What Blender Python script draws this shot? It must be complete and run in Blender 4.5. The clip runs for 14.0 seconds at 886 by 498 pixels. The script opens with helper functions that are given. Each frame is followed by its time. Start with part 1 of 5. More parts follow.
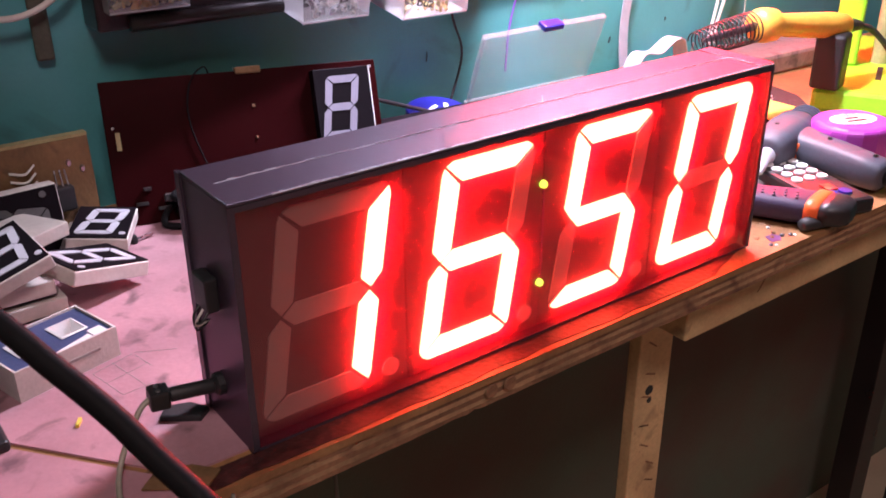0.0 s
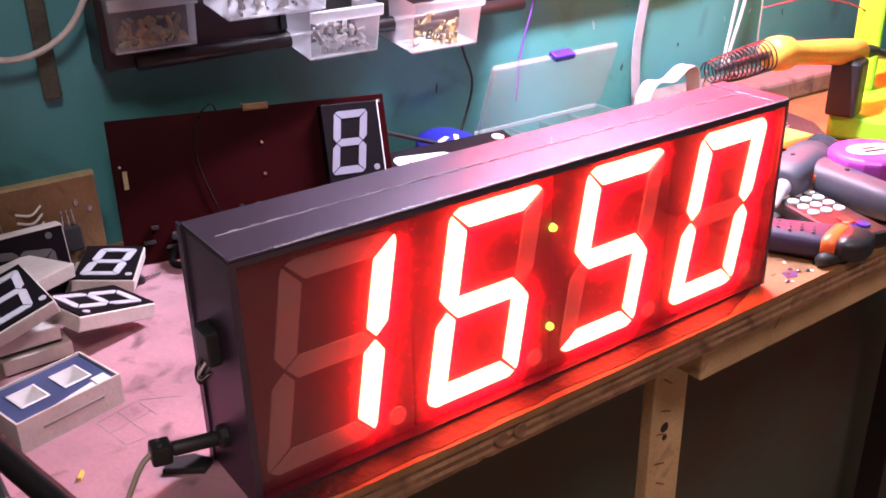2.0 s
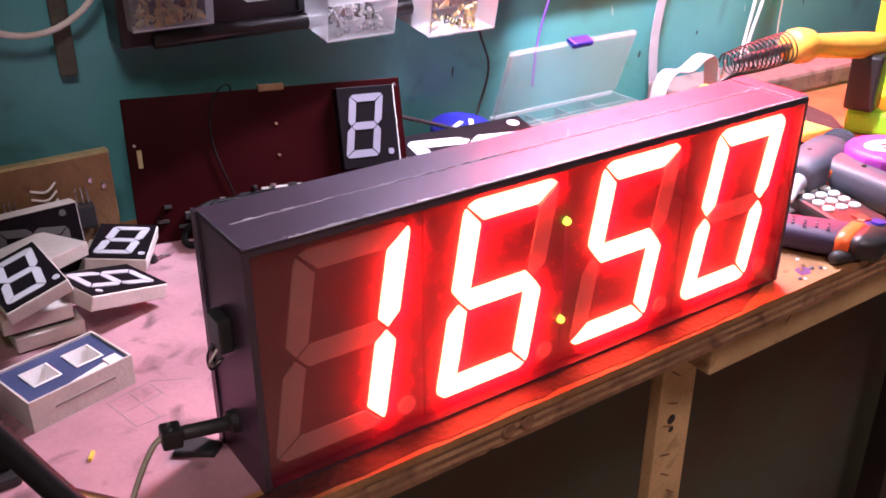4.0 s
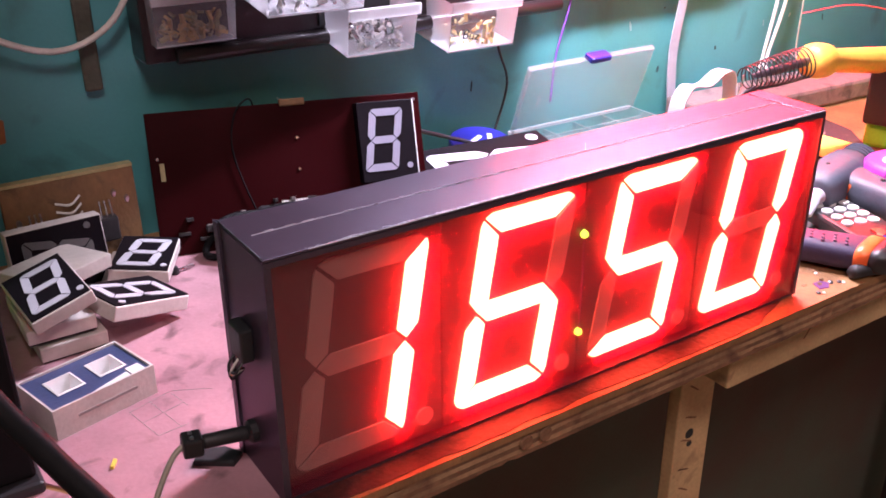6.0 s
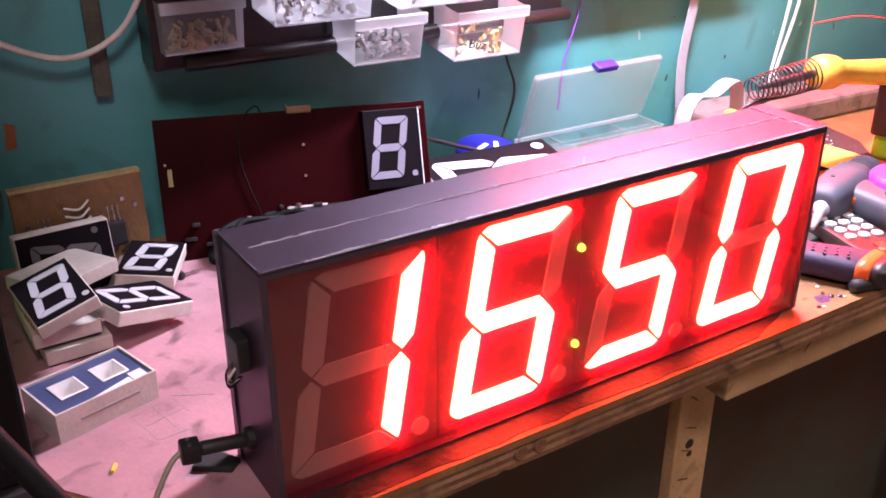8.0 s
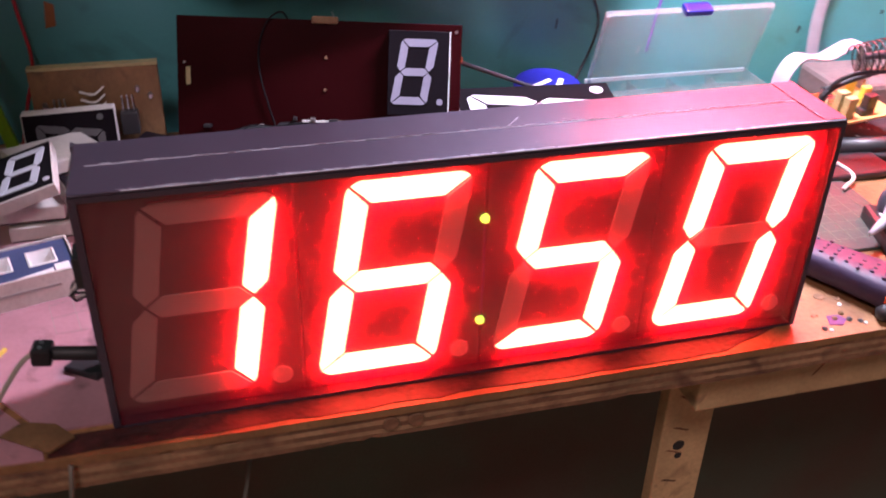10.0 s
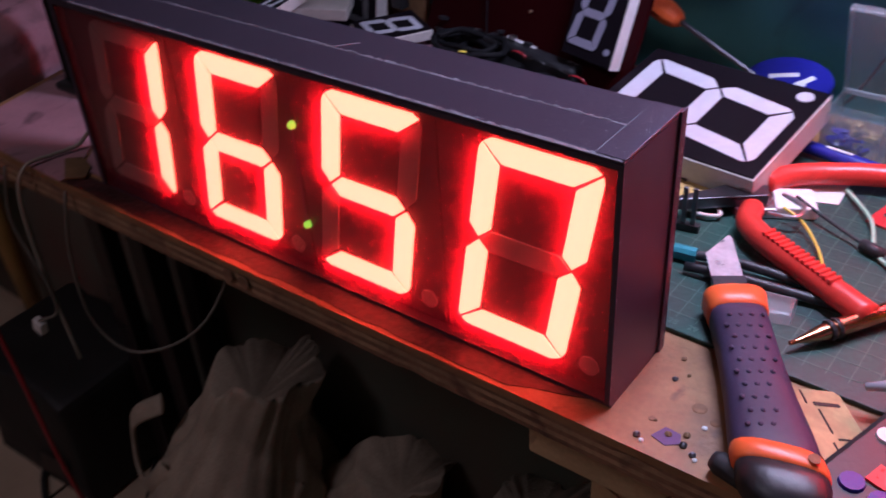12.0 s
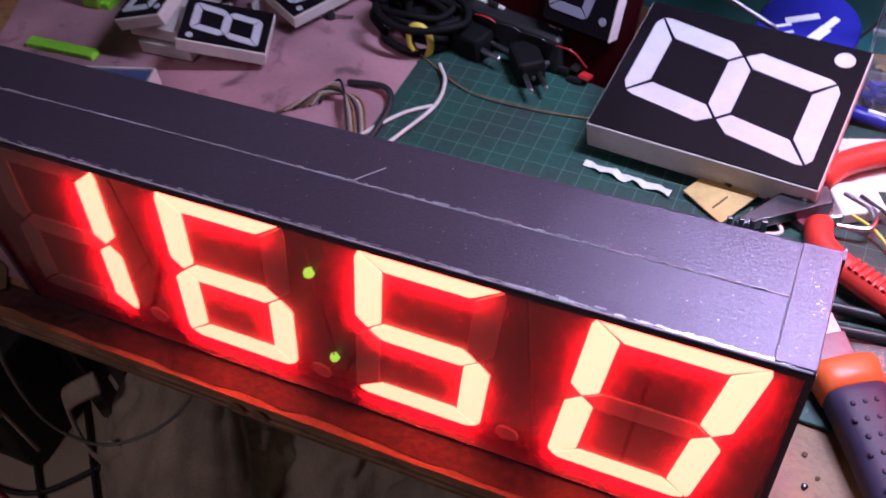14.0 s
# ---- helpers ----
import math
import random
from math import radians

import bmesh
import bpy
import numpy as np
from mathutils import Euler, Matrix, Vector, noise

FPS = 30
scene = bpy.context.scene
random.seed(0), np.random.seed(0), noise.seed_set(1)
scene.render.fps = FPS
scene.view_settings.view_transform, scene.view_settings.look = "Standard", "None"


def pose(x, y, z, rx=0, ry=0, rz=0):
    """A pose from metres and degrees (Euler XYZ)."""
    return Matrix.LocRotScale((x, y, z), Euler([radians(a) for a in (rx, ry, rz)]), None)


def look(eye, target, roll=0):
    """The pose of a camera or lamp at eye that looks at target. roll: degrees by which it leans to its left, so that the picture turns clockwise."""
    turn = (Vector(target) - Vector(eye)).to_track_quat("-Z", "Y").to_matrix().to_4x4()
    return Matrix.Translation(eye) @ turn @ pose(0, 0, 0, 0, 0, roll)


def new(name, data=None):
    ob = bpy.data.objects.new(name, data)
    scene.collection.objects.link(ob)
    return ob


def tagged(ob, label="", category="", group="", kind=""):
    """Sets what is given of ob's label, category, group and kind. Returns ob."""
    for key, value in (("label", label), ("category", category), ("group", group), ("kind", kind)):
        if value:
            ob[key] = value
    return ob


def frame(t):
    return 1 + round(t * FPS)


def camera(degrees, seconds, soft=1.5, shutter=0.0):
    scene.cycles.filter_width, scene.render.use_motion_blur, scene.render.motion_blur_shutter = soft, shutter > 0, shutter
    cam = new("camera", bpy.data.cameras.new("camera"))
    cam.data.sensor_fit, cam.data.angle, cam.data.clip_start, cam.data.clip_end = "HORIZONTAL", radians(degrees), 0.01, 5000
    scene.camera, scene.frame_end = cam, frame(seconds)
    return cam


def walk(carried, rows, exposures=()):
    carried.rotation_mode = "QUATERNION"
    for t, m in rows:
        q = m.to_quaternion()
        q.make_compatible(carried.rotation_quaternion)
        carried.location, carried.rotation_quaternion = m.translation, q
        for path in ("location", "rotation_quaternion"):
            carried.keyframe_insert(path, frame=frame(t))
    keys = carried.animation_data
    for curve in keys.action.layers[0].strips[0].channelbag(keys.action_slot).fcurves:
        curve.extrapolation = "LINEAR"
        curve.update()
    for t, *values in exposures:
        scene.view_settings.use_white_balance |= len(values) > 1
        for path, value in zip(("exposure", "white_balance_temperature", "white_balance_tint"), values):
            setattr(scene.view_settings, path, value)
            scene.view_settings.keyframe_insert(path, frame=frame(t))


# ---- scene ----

cam = camera(50.3, 14.0, soft=1.7, shutter=0.4)
PATH = [
    (0, (-0.24, -0.327, 1.031), (0.831, 1.119, 0.16), -0.4),
    (0.5, (-0.233, -0.328, 1.036), (0.828, 1.129, 0.169), -1.5),
    (1, (-0.228, -0.324, 1.033), (0.819, 1.134, 0.15), -1.1),
    (1.5, (-0.227, -0.317, 1.045), (0.82, 1.141, 0.163), 0.3),
    (2, (-0.228, -0.318, 1.041), (0.824, 1.159, 0.198), -1.2),
    (2.5, (-0.232, -0.318, 1.039), (0.818, 1.151, 0.179), -1.1),
    (5, (-0.225, -0.312, 1.052), (0.784, 1.168, 0.162), 0.6),
    (5.5, (-0.228, -0.317, 1.049), (0.766, 1.19, 0.187), -0.4),
    (6, (-0.23, -0.318, 1.048), (0.769, 1.187, 0.188), -0.3),
    (6.5, (-0.232, -0.312, 1.054), (0.726, 1.215, 0.188), -0.4),
    (7, (-0.23, -0.315, 1.056), (0.751, 1.204, 0.202), 0.0),
    (9.5, (-0.16, -0.341, 1.058), (0.64, 1.214, 0.086), -0.5),
    (10, (-0.054, -0.351, 1.063), (0.414, 1.287, 0.015), 1.6),
    (10.5, (0.074, -0.375, 1.065), (0.119, 1.306, -0.017), 0.8),
    (11, (0.208, -0.387, 1.068), (-0.24, 1.212, -0.046), 0.6),
    (11.5, (0.278, -0.336, 1.056), (-0.459, 1.193, -0.002), -1.9),
    (12, (0.37, -0.269, 1.055), (-0.662, 1.004, -0.091), -3.9),
    (12.5, (0.384, -0.25, 1.066), (-0.827, 0.858, -0.076), -5.4),
    (13, (0.345, -0.235, 1.089), (-0.72, 0.887, -0.177), -7.0),
    (13.5, (0.253, -0.222, 1.119), (-0.536, 1.004, -0.249), -6.7),
    (14, (0.221, -0.172, 1.12), (-0.419, 0.958, -0.401), -7.6),
]
EXPOSURES = [(0.0, 0.1, 6400, 25), (1.2, 0.25, 6400, 25), (9.6, 0.25, 6400, 26), (10.3, -0.55, 6000, 28), (11.0, -1.5, 5600, 28), (12.0, -1.75, 5500, 29), (12.6, -1.1, 5500, 29), (13.2, -0.8, 5500, 29), (14.0, -1.5, 5500, 28)]
walk(cam, [(t, look(eye, target, roll)) for t, eye, target, roll in PATH], EXPOSURES)

# ---- light ----
world = bpy.data.worlds.new("world")
scene.world = world
world.use_nodes = True
world.node_tree.nodes["Background"].inputs[0].default_value = (0.5, 0.6, 0.8, 1)
world.node_tree.nodes["Background"].inputs[1].default_value = 0.05


def area_lamp(name, m, sx, sy, watts, colour):
    data = bpy.data.lights.new(name, "AREA")
    data.shape, data.size, data.size_y, data.energy, data.color = "RECTANGLE", sx, sy, watts, colour
    ob = new(name, data)
    ob.matrix_world = m
    return ob


area_lamp("tube_light", pose(0.29, 0.185, 1.2, 3, -4, 0), 0.2, 0.014, 9.4, (0.88, 0.87, 1.0))
# unseen fill lamp, added for the general brightness of the room
area_lamp("fill_light", pose(-0.5, -1.3, 2.55, 0, 0, 0), 0.5, 0.5, 23.0, (1.0, 0.85, 0.78))


# ---- materials ----
def mat(name, colour, rough=0.5, metal=0.0, vary=0.12, grain=60.0, bump=0.15, colour2=None, stain=8.0, coat=0.0, alpha=1.0, speck=None, smudge=None):
    """A surface with broad stains, fine grain and relief, in metres; speck: the grain's share; smudge: (colour, scale, threshold)."""
    m = bpy.data.materials.new(name)
    m.use_nodes = True
    t = m.node_tree
    b = t.nodes["Principled BSDF"]
    co = t.nodes.new("ShaderNodeTexCoord")
    big, fine = t.nodes.new("ShaderNodeTexNoise"), t.nodes.new("ShaderNodeTexNoise")
    big.inputs["Scale"].default_value, big.inputs["Detail"].default_value = stain, 6
    fine.inputs["Scale"].default_value, fine.inputs["Detail"].default_value = grain * 6, 4
    for n in (big, fine):
        t.links.new(co.outputs["Object"], n.inputs["Vector"])
    c2 = colour2 or tuple(c * (1 - 2.2 * vary) for c in colour)
    mix = t.nodes.new("ShaderNodeMix")
    mix.data_type = "RGBA"
    mix.inputs[6].default_value, mix.inputs[7].default_value = (*c2, 1), (*colour, 1)
    ramp = t.nodes.new("ShaderNodeMapRange")
    ramp.inputs[1].default_value, ramp.inputs[2].default_value = 0.3, 0.62
    t.links.new(big.outputs["Fac"], ramp.inputs[0])
    t.links.new(ramp.outputs[0], mix.inputs[0])
    mul = t.nodes.new("ShaderNodeMix")
    mul.data_type, mul.blend_type = "RGBA", "MULTIPLY"
    share = min(1.0, vary * 3) if speck is None else speck
    mul.inputs[0].default_value = share
    base = mix.outputs[2]
    if smudge:
        spots, edge, over = t.nodes.new("ShaderNodeTexNoise"), t.nodes.new("ShaderNodeMapRange"), t.nodes.new("ShaderNodeMix")
        spots.inputs["Scale"].default_value, spots.inputs["Detail"].default_value, spots.inputs["Distortion"].default_value = smudge[1], 9, 0.6
        t.links.new(co.outputs["Object"], spots.inputs["Vector"])
        edge.inputs[1].default_value, edge.inputs[2].default_value, edge.inputs[4].default_value = smudge[2], smudge[2] + 0.13, 0.8
        t.links.new(spots.outputs["Fac"], edge.inputs[0])
        over.data_type = "RGBA"
        over.inputs[7].default_value = (*smudge[0], 1)
        t.links.new(edge.outputs[0], over.inputs[0])
        t.links.new(base, over.inputs[6])
        base = over.outputs[2]
    t.links.new(base, mul.inputs[6])
    t.links.new(fine.outputs["Fac"], mul.inputs[7])
    gain = t.nodes.new("ShaderNodeMix")
    gain.data_type, gain.blend_type = "RGBA", "MULTIPLY"
    gain.inputs[0].default_value = 1.0
    k = 1 + 0.5 * share
    gain.inputs[7].default_value = (k, k, k, 1)
    t.links.new(mul.outputs[2], gain.inputs[6])
    t.links.new(gain.outputs[2], b.inputs["Base Color"])
    rr = t.nodes.new("ShaderNodeMapRange")
    rr.inputs[3].default_value, rr.inputs[4].default_value = max(0.03, rough - 0.1), min(1, rough + 0.12)
    t.links.new(big.outputs["Fac"], rr.inputs[0])
    t.links.new(rr.outputs[0], b.inputs["Roughness"])
    b.inputs["Metallic"].default_value = metal
    b.inputs["Coat Weight"].default_value = coat
    b.inputs["Alpha"].default_value = alpha
    if bump:
        bp = t.nodes.new("ShaderNodeBump")
        bp.inputs["Strength"].default_value, bp.inputs["Distance"].default_value = bump, 0.001
        t.links.new(fine.outputs["Fac"], bp.inputs["Height"])
        t.links.new(bp.outputs["Normal"], b.inputs["Normal"])
    return m


def sheet_metal(name, colour, rough):
    """Dark painted sheet with a fine rolled grain along x, dull streaks and rubbed spots."""
    m = mat(name, colour, rough, metal=0.58, vary=0.06, stain=9, grain=260, bump=0, speck=0.6)
    t = m.node_tree
    b = t.nodes["Principled BSDF"]
    co = t.nodes.new("ShaderNodeTexCoord")
    grains = []
    for scale, squash in ((1150.0, 0.55), (2600.0, 0.9)):
        mp, n = t.nodes.new("ShaderNodeMapping"), t.nodes.new("ShaderNodeTexNoise")
        mp.inputs["Scale"].default_value = (squash, 1, 1)
        n.inputs["Scale"].default_value, n.inputs["Detail"].default_value = scale, 3
        t.links.new(co.outputs["Object"], mp.inputs["Vector"])
        t.links.new(mp.outputs[0], n.inputs["Vector"])
        grains.append(n)
    add = t.nodes.new("ShaderNodeMath")
    t.links.new(grains[0].outputs["Fac"], add.inputs[0])
    t.links.new(grains[1].outputs["Fac"], add.inputs[1])
    bp = t.nodes.new("ShaderNodeBump")
    bp.inputs["Strength"].default_value, bp.inputs["Distance"].default_value = 0.5, 0.00024
    t.links.new(add.outputs[0], bp.inputs["Height"])
    t.links.new(bp.outputs["Normal"], b.inputs["Normal"])
    return m


def glow(name, colour, strength):
    m = bpy.data.materials.new(name)
    m.use_nodes = True
    b = m.node_tree.nodes["Principled BSDF"]
    b.inputs["Base Color"].default_value = (0.6, 0.5, 0.45, 1)
    b.inputs["Emission Color"].default_value, b.inputs["Emission Strength"].default_value = (*colour, 1), strength
    return m


def clear(name, tint, haze, haze_colour, rough=0.03, back=0.6, gloss=0.06):
    """A thin clear sheet: see-through tint, a share of milky scatter and a gloss."""
    m = bpy.data.materials.new(name)
    m.use_nodes = True
    t = m.node_tree
    t.nodes.remove(t.nodes["Principled BSDF"])
    out = t.nodes["Material Output"]
    tr, di, tl, gl = (t.nodes.new("ShaderNodeBsdf" + k) for k in ("Transparent", "Diffuse", "Translucent", "Glossy"))
    tr.inputs[0].default_value = (*tint, 1)
    di.inputs[0].default_value = tl.inputs[0].default_value = (*haze_colour, 1)
    gl.inputs["Roughness"].default_value = rough
    a, b, c = (t.nodes.new("ShaderNodeMixShader") for _ in range(3))
    a.inputs[0].default_value = back
    t.links.new(di.outputs[0], a.inputs[1])
    t.links.new(tl.outputs[0], a.inputs[2])
    b.inputs[0].default_value = haze
    t.links.new(tr.outputs[0], b.inputs[1])
    t.links.new(a.outputs[0], b.inputs[2])
    lw = t.nodes.new("ShaderNodeLayerWeight")
    lw.inputs[0].default_value = 0.5
    pw = t.nodes.new("ShaderNodeMath")
    pw.operation, pw.inputs[1].default_value = "POWER", 4.0
    ad = t.nodes.new("ShaderNodeMapRange")
    ad.inputs[3].default_value, ad.inputs[4].default_value = gloss, 0.7
    t.links.new(lw.outputs["Facing"], pw.inputs[0])
    t.links.new(pw.outputs[0], ad.inputs[0])
    t.links.new(ad.outputs[0], c.inputs[0])
    t.links.new(b.outputs[0], c.inputs[1])
    t.links.new(gl.outputs[0], c.inputs[2])
    t.links.new(c.outputs[0], out.inputs[0])
    return m


M_WALL = mat("teal_paint", (0.075, 0.32, 0.345), 0.45, vary=0.18, colour2=(0.05, 0.2, 0.16), stain=4.5, bump=0.12, speck=0.12, smudge=((0.045, 0.12, 0.1), 13, 0.58))
M_CHIP = mat("dark_scuff", (0.03, 0.06, 0.06), 0.7)
M_CHIPPALE = mat("pale_scuff", (0.3, 0.45, 0.45), 0.7)
M_CHIPRUST = mat("rusty_plaster", (0.35, 0.14, 0.05), 0.8)
M_WALL2 = mat("dull_plaster", (0.36, 0.34, 0.3), 0.8, vary=0.15, stain=3)
M_CEIL = mat("ceiling_paint", (0.7, 0.69, 0.66), 0.9, stain=2)
M_TILE = mat("floor_tile", (0.56, 0.44, 0.31), 0.35, vary=0.12, stain=6)
M_GROUT = mat("grout", (0.07, 0.06, 0.05), 0.9)
M_PLY = mat("plywood_face", (0.33, 0.165, 0.065), 0.5, vary=0.26, colour2=(0.17, 0.075, 0.03), stain=30, bump=0.4, speck=0.35, smudge=((0.07, 0.03, 0.018), 60, 0.62))
M_PLYEDGE = mat("plywood_edge", (0.46, 0.27, 0.14), 0.75, vary=0.25, stain=30, bump=0.5, speck=0.5, smudge=((0.15, 0.06, 0.035), 45, 0.55))
M_PLYDARK = mat("plywood_edge_dark", (0.29, 0.145, 0.075), 0.8, vary=0.25, stain=40, bump=0.5, speck=0.5, smudge=((0.1, 0.045, 0.03), 45, 0.55))
M_WOOD = mat("raw_pine", (0.62, 0.42, 0.21), 0.65, vary=0.2, colour2=(0.4, 0.25, 0.12), stain=16, bump=0.4, speck=0.35, smudge=((0.17, 0.09, 0.045), 38, 0.6))
M_PINK = mat("pink_sheet", (0.43, 0.225, 0.26), 0.6, vary=0.18, colour2=(0.29, 0.155, 0.18), stain=22, bump=0.15, speck=0.2, smudge=((0.1, 0.055, 0.065), 42, 0.57))
M_BLACKMETAL = sheet_metal("black_rolled_sheet", (0.098, 0.08, 0.112), 0.31)
# red-violet reflection tint, put in for red light on the clock's top
M_BLACKMETAL.node_tree.nodes["Principled BSDF"].inputs["Specular Tint"].default_value = (0.8, 0.6, 0.72, 1)
M_FACE = mat("display_face", (0.007, 0.005, 0.0075), 0.5, vary=0.1, stain=30, bump=0.05)
M_FACE.node_tree.nodes["Principled BSDF"].inputs["Specular IOR Level"].default_value = 0.1
# darker copy of the milky segment, the cabinet's shade put into its colour
M_SEGPANEL = mat("shaded_segment", (0.27, 0.26, 0.34), 0.4, vary=0.05, stain=60, bump=0.03)
M_SEG = mat("milky_segment", (0.5, 0.51, 0.57), 0.4, vary=0.05, stain=60, bump=0.03)
M_CLOCKFACE = mat("clock_module_face", (0.115, 0.076, 0.076), 0.4, vary=0.1, stain=30, bump=0.05)
M_SEGDIM = mat("unlit_segment", (0.66, 0.53, 0.45), 0.45, vary=0.04, stain=60, bump=0.03)
M_LIT = glow("lit_segment", (1.0, 0.07, 0.027), 88.0)
M_GREENLED = glow("green_led", (0.3, 1.0, 0.05), 5.0)
M_BEZEL = mat("white_plastic_side", (0.6, 0.56, 0.52), 0.5, vary=0.08, stain=40)
M_BLUEGREY = mat("blue_face", (0.055, 0.075, 0.17), 0.4, vary=0.1, stain=40)
M_BLACK = mat("black_plastic", (0.018, 0.018, 0.02), 0.4, vary=0.12, stain=30)
M_RUBBER = mat("black_rubber", (0.02, 0.02, 0.022), 0.55, vary=0.12, stain=40)
M_CORD = mat("black_cord", (0.008, 0.008, 0.009), 0.6, vary=0.1, stain=60)
M_CORD.node_tree.nodes["Principled BSDF"].inputs["Specular IOR Level"].default_value = 0.1
M_GRIP = mat("purple_grey_grip", (0.05, 0.036, 0.075), 0.5, vary=0.1, stain=40)
M_GRIP.node_tree.nodes["Principled BSDF"].inputs["Specular IOR Level"].default_value = 0.3
M_ORANGE = mat("orange_plastic", (0.85, 0.14, 0.03), 0.35, vary=0.06, stain=40)
M_RED = mat("red_plastic", (0.68, 0.045, 0.03), 0.3, vary=0.08, stain=40)
M_YELLOW = mat("yellow_handle", (0.85, 0.42, 0.06), 0.4, vary=0.08, stain=30)
M_STEEL = mat("steel", (0.55, 0.55, 0.58), 0.28, metal=1.0, vary=0.08, stain=60)
M_DARKSTEEL = mat("dark_steel", (0.16, 0.16, 0.18), 0.35, metal=1.0, vary=0.1, stain=60)
M_COPPER = mat("copper_barrel", (0.75, 0.3, 0.16), 0.18, metal=1.0, vary=0.06, stain=60)
M_LIME = mat("lime_plastic", (0.30, 0.78, 0.03), 0.45, vary=0.08, stain=30)
M_PURPLE = mat("purple_plastic", (0.42, 0.06, 0.42), 0.35, vary=0.06, stain=30)
M_BLUE = mat("blue_plastic", (0.02, 0.02, 0.27), 0.3, vary=0.08, stain=30)
M_WHITE = mat("white_plastic", (0.78, 0.78, 0.78), 0.4, vary=0.05, stain=40)
M_WIREW = mat("white_wire", (0.66, 0.64, 0.6), 0.5, vary=0.08, stain=60)
# white wire, darkened in colour for the shade below the bench
M_WIREDIM = mat("dim_white_wire", (0.16, 0.15, 0.12), 0.5, vary=0.1, stain=60)
M_WIREG = mat("dull_clear_wire", (0.36, 0.34, 0.27), 0.4, vary=0.1, stain=60)
M_WIRER = mat("red_wire", (0.42, 0.02, 0.03), 0.4, vary=0.08, stain=60)
M_WIREP = mat("violet_wire", (0.16, 0.06, 0.35), 0.4, vary=0.08, stain=60)
M_WIREY = mat("yellow_wire", (0.75, 0.6, 0.08), 0.4, vary=0.08, stain=60)
M_WIREGR = mat("green_white_wire", (0.4, 0.62, 0.45), 0.4, vary=0.1, stain=60)
M_RIBBON = mat("grey_ribbon", (0.36, 0.35, 0.4), 0.45, vary=0.06, stain=60)
M_PCB = mat("tan_circuit_board", (0.62, 0.42, 0.14), 0.5, vary=0.12, stain=60)
M_PCBPALE = mat("pale_circuit_board", (0.42, 0.36, 0.17), 0.5, vary=0.14, stain=60)
M_PCBRED = mat("red_circuit_board", (0.6, 0.03, 0.03), 0.4, vary=0.1, stain=60)
M_MAT = mat("cutting_mat", (0.014, 0.072, 0.054), 0.5, vary=0.2, colour2=(0.026, 0.042, 0.042), stain=26, bump=0.3)
M_DIMSEG = mat("dark_grey_segment", (0.1, 0.1, 0.105), 0.6)
M_MATLINE = mat("mat_print", (0.075, 0.16, 0.125), 0.5, vary=0.1, stain=40)
M_BROWNWOOD = mat("brown_board", (0.22, 0.12, 0.05), 0.7, vary=0.2, stain=25, bump=0.4, speck=0.4, smudge=((0.05, 0.03, 0.018), 50, 0.58))
M_PANEL = mat("dark_red_acrylic", (0.02, 0.0012, 0.002), 0.4, vary=0.08, stain=20, bump=0.02)
M_PANEL.node_tree.nodes["Principled BSDF"].inputs["Specular IOR Level"].default_value = 0.06
M_SHELF = mat("dark_cabinet", (0.02, 0.012, 0.013), 0.3, vary=0.15, stain=14)
M_CLOTH = mat("dirty_sack", (0.5, 0.41, 0.3), 0.8, vary=0.2, stain=14, bump=0.8, grain=90)
M_BAG = mat("black_bag", (0.012, 0.011, 0.011), 0.6, vary=0.15, stain=14)
M_BIN = clear("milky_bin", (0.95, 0.96, 0.98), 0.42, (0.98, 0.98, 1.0), 0.15, 0.45)
M_BINFRONT = clear("clear_bin_front", (0.95, 0.96, 0.98), 0.2, (0.98, 0.98, 1.0), 0.15, 0.45)
M_CLEAR = clear("clear_lid", (0.93, 0.96, 0.97), 0.13, (0.85, 0.92, 0.95), 0.35, 0.4, 0.03)
# the haze is coloured red to stand for glare round the lit digits
M_ACRYLIC = clear("smoked_acrylic", (0.84, 0.84, 0.84), 0.17, (0.75, 0.03, 0.12), 0.03, 0.75, 0.05)
M_SCREW = mat("brass_bits", (0.75, 0.48, 0.18), 0.4, metal=0.3, vary=0.15, stain=80)
M_INK = mat("black_ink", (0.02, 0.02, 0.02), 0.6, bump=0)
M_INKGREY = mat("grey_print", (0.3, 0.27, 0.26), 0.6, bump=0)
M_NOTE = mat("yellow_note", (0.8, 0.65, 0.1), 0.7, vary=0.06)
M_PAPER = mat("white_paper", (0.72, 0.7, 0.68), 0.8, vary=0.06)
M_REDGLOW = glow("added_red_glow", (1.0, 0.006, 0.012), 80.0)


# ---- building helpers ----
def thing(name, m, label, category, group="", kind=""):
    ob = new(name)
    ob.empty_display_size = 0.02
    ob.matrix_world = m
    return tagged(ob, label, category, group, kind)


def part(name, bm, material, parent, label="", smooth=False):
    me = bpy.data.meshes.new(name)
    bmesh.ops.recalc_face_normals(bm, faces=bm.faces)
    if smooth:
        for f in bm.faces:
            f.smooth = True
    bm.to_mesh(me)
    bm.free()
    me.materials.append(material)
    ob = new(name, me)
    ob.parent = parent
    return tagged(ob, label)


def solo(name, bm, material, m, label, category, group="", kind="", smooth=False):
    ob = part(name, bm, material, None, label, smooth)
    ob.matrix_world = m
    return tagged(ob, "", category, group, kind)


def box(lo, hi, bevel=0.0, bm=None, m=None, seg=2):
    own = bmesh.new()
    bmesh.ops.create_cube(own, size=1)
    for v in own.verts:
        v.co = Vector([(l + h) / 2 + c * (h - l) for c, l, h in zip(v.co, lo, hi)])
    if bevel:
        bmesh.ops.bevel(own, geom=own.edges[:], offset=bevel, segments=seg, profile=0.5, affect="EDGES")
    if m is not None:
        bmesh.ops.transform(own, matrix=m, verts=own.verts)
    return join(bm, own)


